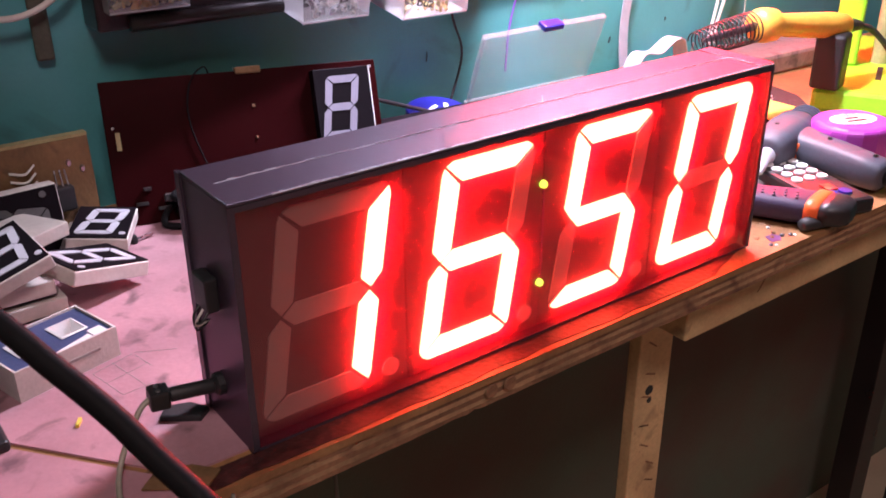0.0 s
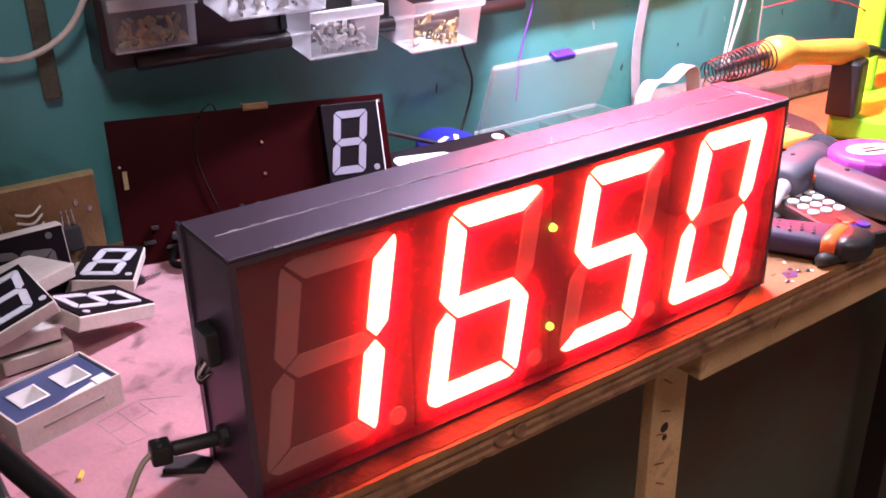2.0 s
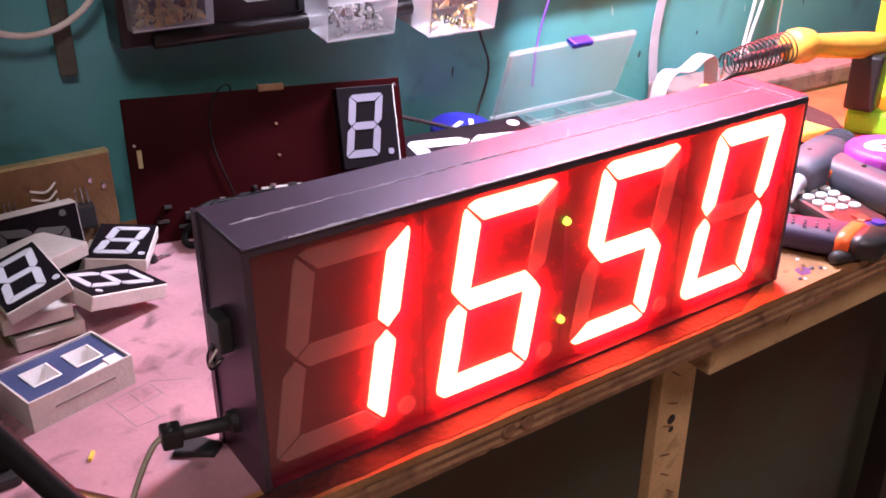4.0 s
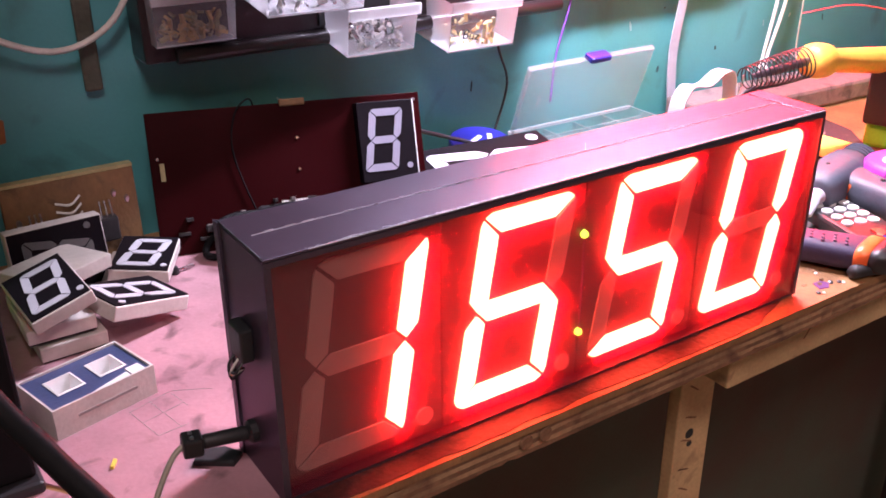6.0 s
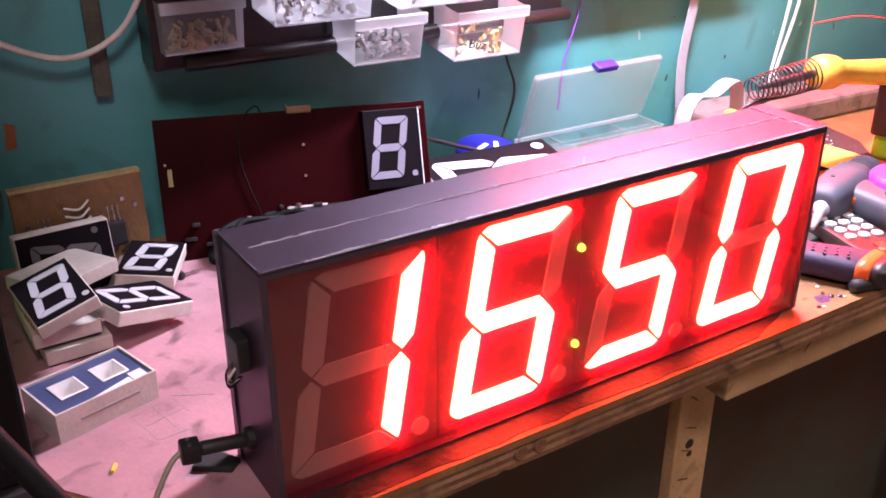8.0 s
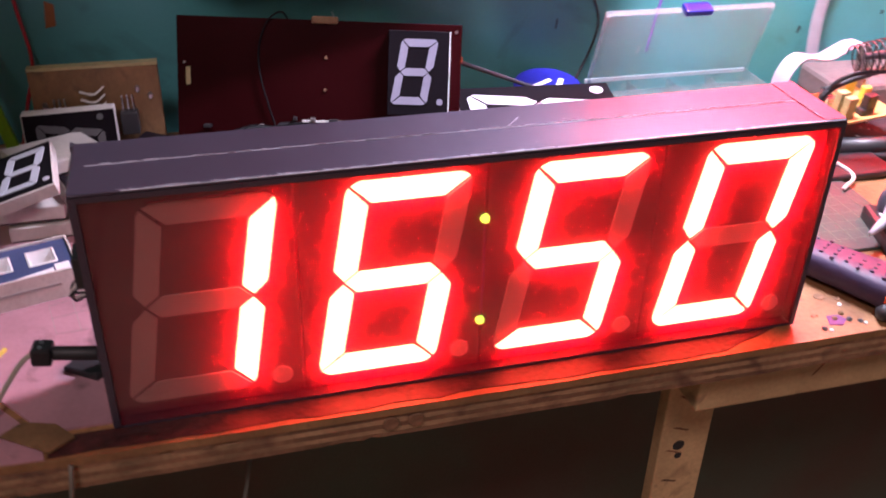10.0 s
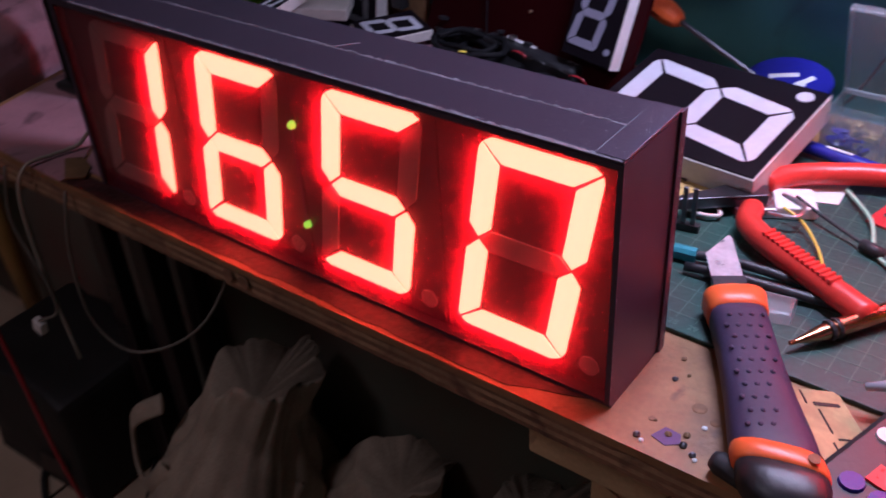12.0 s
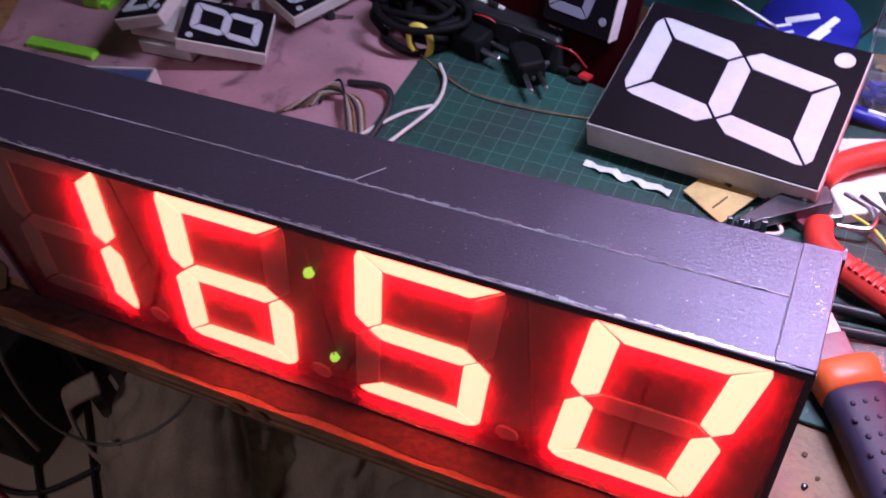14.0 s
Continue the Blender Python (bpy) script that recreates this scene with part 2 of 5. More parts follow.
def join(bm, own):
    if bm is None:
        return own
    me = bpy.data.meshes.new("tmp")
    own.to_mesh(me)
    own.free()
    bm.from_mesh(me)
    bpy.data.meshes.remove(me)
    return bm


def prism(outline, z0, z1, bm=None, m=None, bevel=0.0):
    """A flat outline of (x, y), raised from z0 to z1."""
    own = bmesh.new()
    low = [own.verts.new((x, y, z0)) for x, y in outline]
    top = [own.verts.new((x, y, z1)) for x, y in outline]
    own.faces.new(low[::-1])
    up = own.faces.new(top)
    for i in range(len(low)):
        j = (i + 1) % len(low)
        own.faces.new((low[i], low[j], top[j], top[i]))
    if bevel:
        bmesh.ops.bevel(own, geom=list(up.edges), offset=bevel, segments=4 if bevel > 0.003 else 2, profile=0.5, affect="EDGES")
    if m is not None:
        bmesh.ops.transform(own, matrix=m, verts=own.verts)
    return join(bm, own)


def lathe(profile, n=20, bm=None, m=None):
    """(radius, z) pairs spun about z."""
    own = bmesh.new()
    rings = [[own.verts.new((r * math.cos(2 * math.pi * k / n), r * math.sin(2 * math.pi * k / n), z)) for k in range(n)] for r, z in profile]
    for a, b in zip(rings, rings[1:]):
        for k in range(n):
            own.faces.new((a[k], a[(k + 1) % n], b[(k + 1) % n], b[k]))
    own.faces.new(rings[0][::-1])
    own.faces.new(rings[-1])
    if m is not None:
        bmesh.ops.transform(own, matrix=m, verts=own.verts)
    return join(bm, own)


def loft(rows, n=24, k=3.0, shear=0.0, m=None, bm=None):
    """A rounded bar along x through rows (x, half width, z0, z1), ends slanted by shear."""
    own = bmesh.new()
    rings = []
    for x, hw, z0, z1 in rows:
        ring = []
        for i in range(n):
            c, s = math.cos(2 * math.pi * i / n), math.sin(2 * math.pi * i / n)
            y = hw * math.copysign(abs(c) ** (2 / k), c)
            z = (z0 + z1) / 2 + (z1 - z0) / 2 * math.copysign(abs(s) ** (2 / k), s)
            ring.append(own.verts.new((x + shear * y, y, z)))
        rings.append(ring)
    for a, b in zip(rings, rings[1:]):
        for i in range(n):
            own.faces.new((a[i], a[(i + 1) % n], b[(i + 1) % n], b[i]))
    own.faces.new(rings[0][::-1])
    own.faces.new(rings[-1])
    if m is not None:
        bmesh.ops.transform(own, matrix=m, verts=own.verts)
    return join(bm, own)


def glide(points, steps=6):
    """A smooth line through points (Catmull-Rom)."""
    p = [Vector(q) for q in points]
    p = [2 * p[0] - p[1]] + p + [2 * p[-1] - p[-2]]
    line = []
    for a, b, c, d in zip(p, p[1:], p[2:], p[3:]):
        for k in range(steps):
            t = k / steps
            line.append(0.5 * (2 * b + (c - a) * t + (2 * a - 5 * b + 4 * c - d) * t * t + (3 * b - a - 3 * c + d) * t ** 3))
    return line + [p[-2]]


def tube(points, radius, n=8, steps=6, bm=None, flat=1.0, radii=None):
    """A round (or flattened) cord along points."""
    line = glide(points, steps) if steps else [Vector(q) for q in points]
    own = bmesh.new()
    rings, side = [], None
    for i, q in enumerate(line):
        way = (line[min(i + 1, len(line) - 1)] - line[max(i - 1, 0)]).normalized()
        side = way.orthogonal().normalized() if side is None else (side - way * side.dot(way)).normalized()
        up = way.cross(side)
        r = radius if radii is None else radii[0] + (radii[1] - radii[0]) * i / (len(line) - 1)
        rings.append([own.verts.new(q + side * r * math.cos(2 * math.pi * k / n) + up * r * flat * math.sin(2 * math.pi * k / n)) for k in range(n)])
    for a, b in zip(rings, rings[1:]):
        for k in range(n):
            own.faces.new((a[k], a[(k + 1) % n], b[(k + 1) % n], b[k]))
    own.faces.new(rings[0][::-1])
    own.faces.new(rings[-1])
    return join(bm, own)


def cord(name, points, radius, material, label, category="cable", group="", steps=6, flat=1.0):
    base = Vector(points[0])
    return solo(name, tube([Vector(p) - base for p in points], radius, steps=steps, flat=flat), material, Matrix.Translation(base), label, category, group, smooth=True)


TOP = 0.766   # the bench's top


# ---- seven-segment digits: x right, y up, z out of the face ----
def segments(h, stroke, slant=0.166):
    """Outlines of the segments a to g and the dot of a digit h high, centred."""
    w, g = h * 0.5618, h * 0.011
    s, a, b = stroke, w / 2, h / 2
    c = s * 0.42
    flat = {
        "a": [(-a + c, b), (a - c, b), (a - 0.1 * s, b - 0.2 * s), (a - s, b - s), (-a + s, b - s), (-a + 0.1 * s, b - 0.2 * s)],
        "b": [(a, b - c), (a, s * 0.35), (a - s / 2, 0.0), (a - s, s * 0.5), (a - s, b - s)],
    }
    flat["b"] = [(a, b - 0.45 * s), (a - 0.1 * s, b - 0.2 * s), (a - s, b - s), (a - s, s * 0.45), (a - s / 2, 0), (a, s * 0.55)]
    flat["f"] = [(-x, y) for x, y in flat["b"]]
    flat["c"] = [(x, -y) for x, y in flat["b"]]
    flat["e"] = [(-x, -y) for x, y in flat["b"]]
    flat["d"] = [(x, -y) for x, y in flat["a"]]
    flat["g"] = [(-a + s / 2, 0), (-a + s, s / 2), (a - s, s / 2), (a - s / 2, 0), (a - s, -s / 2), (-a + s, -s / 2)]
    out = {}
    for k, pts in flat.items():
        cx, cy = sum(p[0] for p in pts) / len(pts), sum(p[1] for p in pts) / len(pts)
        q = []
        for x, y in pts:
            dx, dy = x - cx, y - cy
            n = math.hypot(dx, dy)
            x, y = x - g * dx / n, y - g * dy / n
            q.append((x + slant * y, y))
        out[k] = q
    return out


def digit(parent, h, stroke, z, lit="", dim=M_SEG, dot=(0.0, 0.0, 0.0), thick=0.0012):
    for k, pts in segments(h, stroke).items():
        on = k in lit
        part("segment", prism(pts, z, z + thick), M_LIT if on else dim, parent, "glowing yellow-white segment with a red rim" if on else "")
    if dot[2]:
        part("decimal_point", lathe([(dot[2], z), (dot[2], z + thick)], 20, m=Matrix.Translation((dot[0], dot[1], 0))), dim, parent)


def display_module(m, h, wide, tall, deep, label, group="", side=M_BEZEL, name="display_module", dim=M_SEG, pins=0.0):
    """A loose numeric display: shell with a pale side, dark face, segments and a dot. Origin at the face's centre, z out."""
    ob = thing(name, m, label, "display", group)
    part("shell", box((-wide / 2, -tall / 2, -deep), (wide / 2, tall / 2, -0.0006), 0.0008), side, ob, "pale plastic shell")
    part("face", box((-wide / 2 + 0.0008, -tall / 2 + 0.0008, -0.0006), (wide / 2 - 0.0008, tall / 2 - 0.0008, 0.0002)), M_FACE, ob, "matt black face")
    if pins:
        for x in (-wide * 0.38, wide * 0.38):
            for k in range(5):
                y = (k - 2) * 0.0025
                part("pin", box((x - 0.0003, y - 0.0003, -deep - pins), (x + 0.0003, y + 0.0003, -deep)), M_STEEL, ob)
    digit(ob, h, h * 0.125, 0.0002, dim=dim, dot=(wide * 0.385, -h * 0.46, h * 0.05), thick=0.0005)
    return ob


# ---- room ----
def wall(name, lo, hi, material, label, m=None):
    return solo(name, box(lo, hi), material, m or Matrix(), label, "wall", kind="structure")


BACK = pose(0.25, 0.325, 0, 0, 0, -1.5)   # the back wall's face
wall("wall_north", (-2.16, 0.0, -0.05), (1.5, 0.12, 2.7), M_WALL, "teal painted plaster wall with stains", BACK)
north = bpy.data.objects["wall_north"]
rnd = random.Random(41)
for k in range(34):   # scuffs and chips in the paint
    x, z, w, hh = rnd.uniform(-0.32, 0.46), rnd.uniform(0.79, 0.95), rnd.uniform(0.0006, 0.0016), rnd.uniform(0.0012, 0.009)
    part("paint_chip", prism([(-w, -hh * 0.5), (w * 0.4, -hh * 0.6), (w, 0.1 * hh), (w * 0.3, hh * 0.5), (-w * 0.7, hh * 0.4)], 0, 0.0003, m=Matrix.Translation((x, -0.0001, z)) @ pose(0, 0, 0, 90, rnd.uniform(-25, 25))), (M_CHIP, M_CHIP, M_CHIPPALE)[k % 3], north)
part("paint_chip", prism([(-0.004, -0.009), (0.003, -0.008), (0.004, 0.007), (-0.002, 0.01)], 0, 0.0004, m=Matrix.Translation((-0.395, -0.0001, 0.853)) @ pose(0, 0, 0, 90)), M_CHIPRUST, north, "rusty orange patch of bare plaster")
wall("wall_west", (-1.95, -2.4, -0.05), (-1.83, 0.4, 2.7), M_WALL2, "dull plain plaster wall")
wall("wall_east", (1.75, -2.4, -0.05), (1.87, 0.34, 2.7), M_WALL, "teal painted plaster wall")
wall("wall_south", (-1.95, -2.4, -0.05), (1.87, -2.28, 2.7), M_WALL2, "dull plain plaster wall")
solo("ceiling", box((-1.95, -2.4, 2.6), (1.87, 0.6, 2.72)), M_CEIL, Matrix(), "plain off-white ceiling", "ceiling", kind="structure")
floor = solo("floor", box((-1.95, -2.4, -0.08), (1.87, 0.6, -0.006)), M_GROUT, Matrix(), "glazed beige floor tiles with dark grout", "floor", kind="structure")

# added board: the under-bench shade is put into its dark green and red-brown
wall("backing_board", (-2.0, -0.02, 0.0), (1.4, -0.002, 0.7), mat("shade_backing", (0.1, 0.12, 0.085), 0.8, vary=0.2, colour2=(0.12, 0.06, 0.045), stain=4, speck=0.2), "dark stained backing board below the bench", BACK)

# ---- workbench ----
bench = thing("workbench", Matrix.Translation((0, 0, 0)), "rough plywood workbench with pine frame and stained edge", "workbench")
FRONT = -0.019
top_outline = [(-0.268, FRONT + 0.006), (-0.12, FRONT), (0.1, FRONT - 0.001), (0.31, FRONT), (0.95, FRONT - 0.004), (0.95, 0.28), (-0.27, 0.325), (-0.31, 0.2)]
part("tabletop", prism(top_outline, TOP - 0.0045, TOP, bevel=0.001), M_PLY, bench, "worn orange plywood top")
for k in range(5):   # plies, each with its own chipped front
    z1 = TOP - 0.0045 - 0.0027 * k
    rnd = random.Random(70 + k)
    front, x = [], -0.262
    while x < 0.94:
        front.append((x, FRONT + 0.0003 + abs(rnd.gauss(0, 0.00015)) + (rnd.uniform(0.0006, 0.0016) if rnd.random() < 0.06 else 0.0)))
        x += rnd.uniform(0.003, 0.011)
    part("ply_layer", prism([(-0.268, FRONT + 0.006)] + front + top_outline[4:], z1 - 0.0027, z1), (M_PLYDARK, M_PLYEDGE)[k % 2], bench)
# grimy edge strip; its dark red also stands for the clock's shade and glow
rnd = random.Random(11)
edge = [(-0.135 + 0.0118 * k, FRONT + 0.0012 + rnd.uniform(0, 0.0022) + 0.004 * max(0, k - 28)) for k in range(32)]
part("grime_and_shade_strip", prism(edge + [(x, -0.0035) for x, y in edge[::-1]], TOP, TOP + 0.0004), mat("red_shaded_grime", (0.075, 0.018, 0.016), 0.55, vary=0.3, stain=60, bump=0.9, grain=40), bench, "dark grimy strip along the front edge")
part("apron", box((0.1965, 0.0, TOP - 0.0565), (0.95, 0.0285, TOP - 0.0182), 0.0015), M_WOOD, bench, "raw pine apron beam")
part("leg", box((0.2078, 0.045, 0.0), (0.2425, 0.056, TOP - 0.0185), 0.0012), M_WOOD, bench, "raw pine leg with saw marks")
part("wall_bracket", prism([(0.0, 0.0), (0.0, -0.075), (-0.012, -0.075), (-0.075, -0.012), (-0.075, 0.0)], -0.012, 0.012, m=Matrix.Translation((-0.2, 0.312, TOP - 0.0182)) @ Matrix(((0, 0, 1, 0), (1, 0, 0, 0), (0, 1, 0, 0), (0, 0, 0, 1)))), M_PLYDARK, bench, "plank bracket screwed to the wall")
# unseen leg; its dark colour stands for the shade under the bench
part("leg", box((0.9, 0.2, 0.0), (0.94, 0.235, TOP - 0.0185), 0.0012), M_SHELF, bench, "dark stained leg")
rnd = random.Random(52)
for k in range(9):
    z = TOP - 0.05 - 0.021 * k + rnd.uniform(-0.004, 0.004)
    part("saw_mark", prism([(-0.006, -0.0008), (0.005, -0.0003), (0.006, 0.0009), (-0.004, 0.0006)], 0, 0.0003, m=Matrix.Translation((0.2252 + rnd.uniform(-0.007, 0.007), 0.0449, z)) @ pose(0, 0, 0, 90, rnd.uniform(15, 40))), M_PLYDARK, bench)
for x, z, r in ((0.2215, TOP - 0.128, 0.0042), (0.2225, TOP - 0.137, 0.0026)):
    part("bolt_hole", lathe([(r, 0), (r * 0.9, 0.0004), (r * 0.5, 0.0005)], 12, m=Matrix.Translation((x, 0.045, z)) @ pose(0, 0, 0, 90)), M_INK, bench, "dark drilled hole")
part("wood_block", prism([(-0.0065, -0.006), (0.006, -0.0065), (0.0075, 0.004), (0.001, 0.0075), (-0.007, 0.005)], 0, 0.006, bevel=0.0008, m=Matrix.Translation((0.238, 0.045, TOP - 0.047)) @ pose(0, 0, 0, 90)), M_WOOD, bench, "pale chip of pine nailed to the leg")
part("saw_mark", prism([(-0.009, -0.0004), (0.009, -0.0002), (0.009, 0.0004), (-0.009, 0.0006)], 0, 0.0003, m=Matrix.Translation((0.274, -0.0001, TOP - 0.036)) @ pose(0, 0, 0, 90, -52)), M_PLYDARK, bench)
part("back_rail", box((-0.25, 0.236, TOP - 0.06), (0.9, 0.258, TOP - 0.0182), 0.001), M_WOOD, bench)

solo("pink_sheet", prism([(-0.275, 0.16), (-0.194, 0.072), (-0.137, 0.0), (-0.09, 0.0), (0.03, 0.06), (0.05, 0.3), (-0.24, 0.315), (-0.29, 0.2)], TOP, TOP + 0.0012), M_PINK,
     Matrix(), "grubby pink sheet with pencil sketches covering the bench", "sheet")
solo("pink_sheet", prism([(-0.263, -0.012), (-0.136, -0.0175), (-0.1385, -0.003), (-0.1955, 0.069), (-0.277, 0.157), (-0.285, 0.12)], TOP, TOP + 0.0006), M_PINK,
     Matrix(), "grubby pink sheet along the bench's corner", "sheet")
solo("cardboard_scrap", prism([(-0.02, -0.008), (0.014, -0.011), (0.02, 0.004), (0.004, 0.010), (-0.015, 0.006)], 0, 0.0009), M_BROWNWOOD, pose(-0.139, -0.002, TOP + 0.0014, 0, 0, -30) @ Matrix.Diagonal((0.8, 0.8, 1, 1)), "torn brown cardboard scrap beside the clock", "cardboard")

# ---- clock ----
CX, CZ = 0.067, 0.8265
X0, X1, Z0, Z1, DEEP = -0.107, 0.241, TOP + 0.0005, 0.887, 0.042
clock = thing("digital_clock", Matrix.Translation((CX, 0, TOP)), "black metal digital clock showing 16:50 in glowing red", "clock")
SH = Matrix.Translation((-CX, 0, -TOP))


def in_clock(bm):
    bmesh.ops.transform(bm, matrix=SH, verts=bm.verts)
    return bm


W = 0.0016
shell = box((X0, -0.006, Z1 - W), (X1, DEEP, Z1), 0.0007)
shell = box((X0, -0.0044, Z0), (X1, DEEP, Z0 + W), 0, shell)
shell = box((X0, -0.006, Z0 + W), (X0 + W, DEEP, Z1 - W), 0, shell)
shell = box((X1 - W, -0.006, Z0 + W), (X1, DEEP, Z1 - W), 0, shell)
part("housing", in_clock(shell), M_BLACKMETAL, clock, "folded black sheet metal")
part("back_plate", in_clock(box((X0 + W, DEEP - 0.003, Z0 + W), (X1 - W, DEEP - 0.001, Z1 - W))), M_BLACKMETAL, clock)
lip = box((X0 + W, -0.006, Z1 - W - 0.0025), (X1 - W, -0.0048, Z1 - W))
lip = box((X0 + W, -0.006, Z0 + W + 0.0008), (X0 + W + 0.0016, -0.0048, Z1 - W - 0.0025), 0, lip)
lip = box((X1 - W - 0.0008, -0.006, Z0 + W + 0.0008), (X1 - W, -0.0048, Z1 - W - 0.0025), 0, lip)
part("front_lip", in_clock(lip), M_BLACKMETAL, clock, "narrow black folded rim")
for xa in (X0 - 0.001, X1):
    part("back_lip", in_clock(box((xa, DEEP - 0.0035, Z0), (xa + 0.001, DEEP + 0.0015, Z1))), M_BLACKMETAL, clock)
M_SCRATCH = mat("bare_metal", (0.5, 0.48, 0.55), 0.5, metal=0.15, vary=0.2, stain=80)
part("seam", in_clock(tube([(X0 + 0.006, 0.0185, Z1), (0.0, 0.019, Z1), (0.12, 0.0185, Z1), (X1 - 0.004, 0.019, Z1)], 0.0003, 6, 8)), M_SCRATCH, clock, "raised fold line along the top")
rnd = random.Random(5)
xs = X0 + 0.012
while xs < X1 - 0.02:   # bare scratches along the fold
    ln = rnd.uniform(0.0008, 0.006)
    yy = 0.0187 + rnd.uniform(-0.0002, 0.0002)
    part("scratch", in_clock(box((xs, yy, Z1 + 0.0001), (xs + ln, yy + rnd.uniform(0.00012, 0.0003), Z1 + 0.0006))), M_SCRATCH, clock, "bare bright scratch")
    xs += ln + rnd.uniform(0.0002, 0.006)
part("worn_edge", in_clock(tube([(X0 + 0.02, -0.0058, Z1 - 0.0002), (0.05, -0.0058, Z1 - 0.0002), (X1 - 0.001, -0.0058, Z1 - 0.0002)], 0.00035, 6, 8)), M_SCRATCH, clock, "worn bright front edge")
M_RUBBED_GLINT = mat("rubbed_sheet_and_glints", (0.62, 0.6, 0.66), 0.32, metal=0.7, vary=0.2, stain=200)
rub = bmesh.new()
rnd = random.Random(17)
for k in range(330):   # paint rubbed off along the front edge, most at the free end
    xs = X1 - 0.001 - (X1 - X0 - 0.02) * rnd.random() ** 1.7
    ln, dy = rnd.uniform(0.0004, 0.0042), rnd.uniform(0.00015, 0.0004)
    y0 = -0.0054 + abs(rnd.gauss(0, 0.00035))
    box((xs - ln, y0, Z1 - 0.0004), (xs, y0 + dy, Z1 + rnd.uniform(0.00006, 0.00014)), 0, rub)
part("rubbed_edge", in_clock(rub), M_RUBBED_GLINT, clock, "front edge with the paint rubbed to bare metal")
specks = bmesh.new()
for k in range(150):   # small bright specks on the top and the end tab, put in for glints
    xs, y0, r = X1 - 0.002 - 0.20 * rnd.random() ** 2.2, rnd.uniform(-0.004, DEEP - 0.004), rnd.uniform(0.00006, 0.00015)
    lift = 0.0005 if xs > X1 - 0.0118 else 0.0
    box((xs - r * rnd.uniform(1, 4), y0, Z1 - 0.0002 + lift), (xs + r, y0 + r, Z1 + 0.00008 + lift), 0, specks)
for k in range(90):    # nicks down the free end's upright edges
    z0, r = rnd.uniform(Z0 + 0.004, Z1 - 0.001), rnd.uniform(0.0001, 0.00025)
    y0 = rnd.choice((-0.0058, DEEP - 0.0008)) + rnd.uniform(0, 0.0005)
    box((X1 - 0.0003, y0, z0), (X1 + 0.00008 + (0.001 if y0 > 0.01 else 0.0), y0 + r, z0 + r * rnd.uniform(2, 12)), 0, specks)
part("nicks_and_glints", in_clock(specks), M_RUBBED_GLINT, clock, "small bright nicks in the black paint")
for xe in (X0 + 0.0003, X1 - 0.0003):
    part("worn_edge", in_clock(tube([(xe, -0.004, Z1), (xe, 0.015, Z1), (xe, DEEP, Z1)], 0.0004, 6, 3)), M_DARKSTEEL, clock)
part("end_fold", in_clock(box((X1 - 0.0118, -0.0052, Z1), (X1 - 0.0001, DEEP - 0.0006, Z1 + 0.0005), 0.0002)), M_BLACKMETAL, clock, "folded end tab of the sheet")
part("worn_edge", in_clock(tube([(X1 - 0.0119, -0.004, Z1 + 0.0003), (X1 - 0.0121, 0.015, Z1 + 0.0003), (X1 - 0.0117, DEEP - 0.004, Z1 + 0.0003)], 0.0002, 6, 3)), M_DARKSTEEL, clock)
part("scratch", in_clock(box((-0.006, -0.0002, 0), (0.006, 0.0002, 0.0003), m=Matrix.Translation((0.085, 0.024, Z1 + 0.0001)) @ pose(0, 0, 0, 0, 0, 48))), M_SCRATCH, clock, "bare bright scratch")
pane = part("front_panel", in_clock(box((X0 + W, -0.0046, Z0 + W), (X1 - W, -0.0041, Z1 - W))), M_ACRYLIC, clock, "glossy smoked acrylic panel")
PITCH, H, LIT = 0.0858, 0.1016, ("bc", "acdefg", "acdfg", "abcdef")
for k in range(4):
    cx = (k - 1) * PITCH + 0.0233
    mod = part("digit_module", in_clock(box((cx - PITCH / 2 + 0.0004, 0.0005, CZ - 0.0575), (cx + PITCH / 2 - 0.0004, 0.026, CZ + 0.0575), 0.0006)), M_CLOCKFACE, clock, "matt dark display module")
    at = SH @ Matrix.Translation((cx, 0.0005, CZ)) @ pose(0, 0, 0, 90)
    for key, pts in segments(H, 0.0112).items():
        on = key in LIT[k]
        part("segment", prism(pts, 0.0, 0.0010, m=at), M_LIT if on else M_SEGDIM, mod, "glowing red-white segment" if on else "dull unlit segment")
    part("decimal_point", lathe([(0.0048, 0), (0.0048, 0.001)], 20, m=at @ Matrix.Translation((0.0325, -0.0462, 0))), M_SEGDIM, mod)
for z in (0.852, 0.7958):
    part("colon_led", in_clock(lathe([(0.0021, 0.0), (0.0021, 0.002), (0.0016, 0.0031), (0.0007, 0.0037)], 12, m=Matrix.Translation((0.0656, 0.0012, z)) @ pose(0, 0, 0, 90))), M_GREENLED, clock, "lit green indicator lamp", smooth=True)
part("colon_wire", in_clock(tube([(0.0656, -0.0006, 0.852), (0.0660, -0.0006, 0.82), (0.0656, -0.0006, 0.7958)], 0.0003, 5)), M_WIREP, clock)

# sockets on the clock's flank
switch = part("switch", in_clock(box((X0 - 0.006, 0.012, 0.832), (X0, 0.026, 0.848), 0.001)), M_BLACK, clock, "black rocker switch with bare wires")
for k in range(3):
    part("switch_wire", in_clock(tube([(X0 - 0.004, 0.014 + 0.004 * k, 0.834), (X0 - 0.009, 0.013 + 0.004 * k, 0.829), (X0 - 0.0085, 0.02, 0.826 - 0.002 * k), (X0 - 0.002, 0.022, 0.824)], 0.0006, 6)), M_WIREW if k == 1 else M_BLACK, clock)
part("power_socket", in_clock(lathe([(0.0055, 0), (0.0055, 0.003), (0.0035, 0.0045)], 16, m=Matrix.Translation((X0, 0.022, 0.7905)) @ pose(0, 0, 0, 0, -90))), M_BLACK, clock)

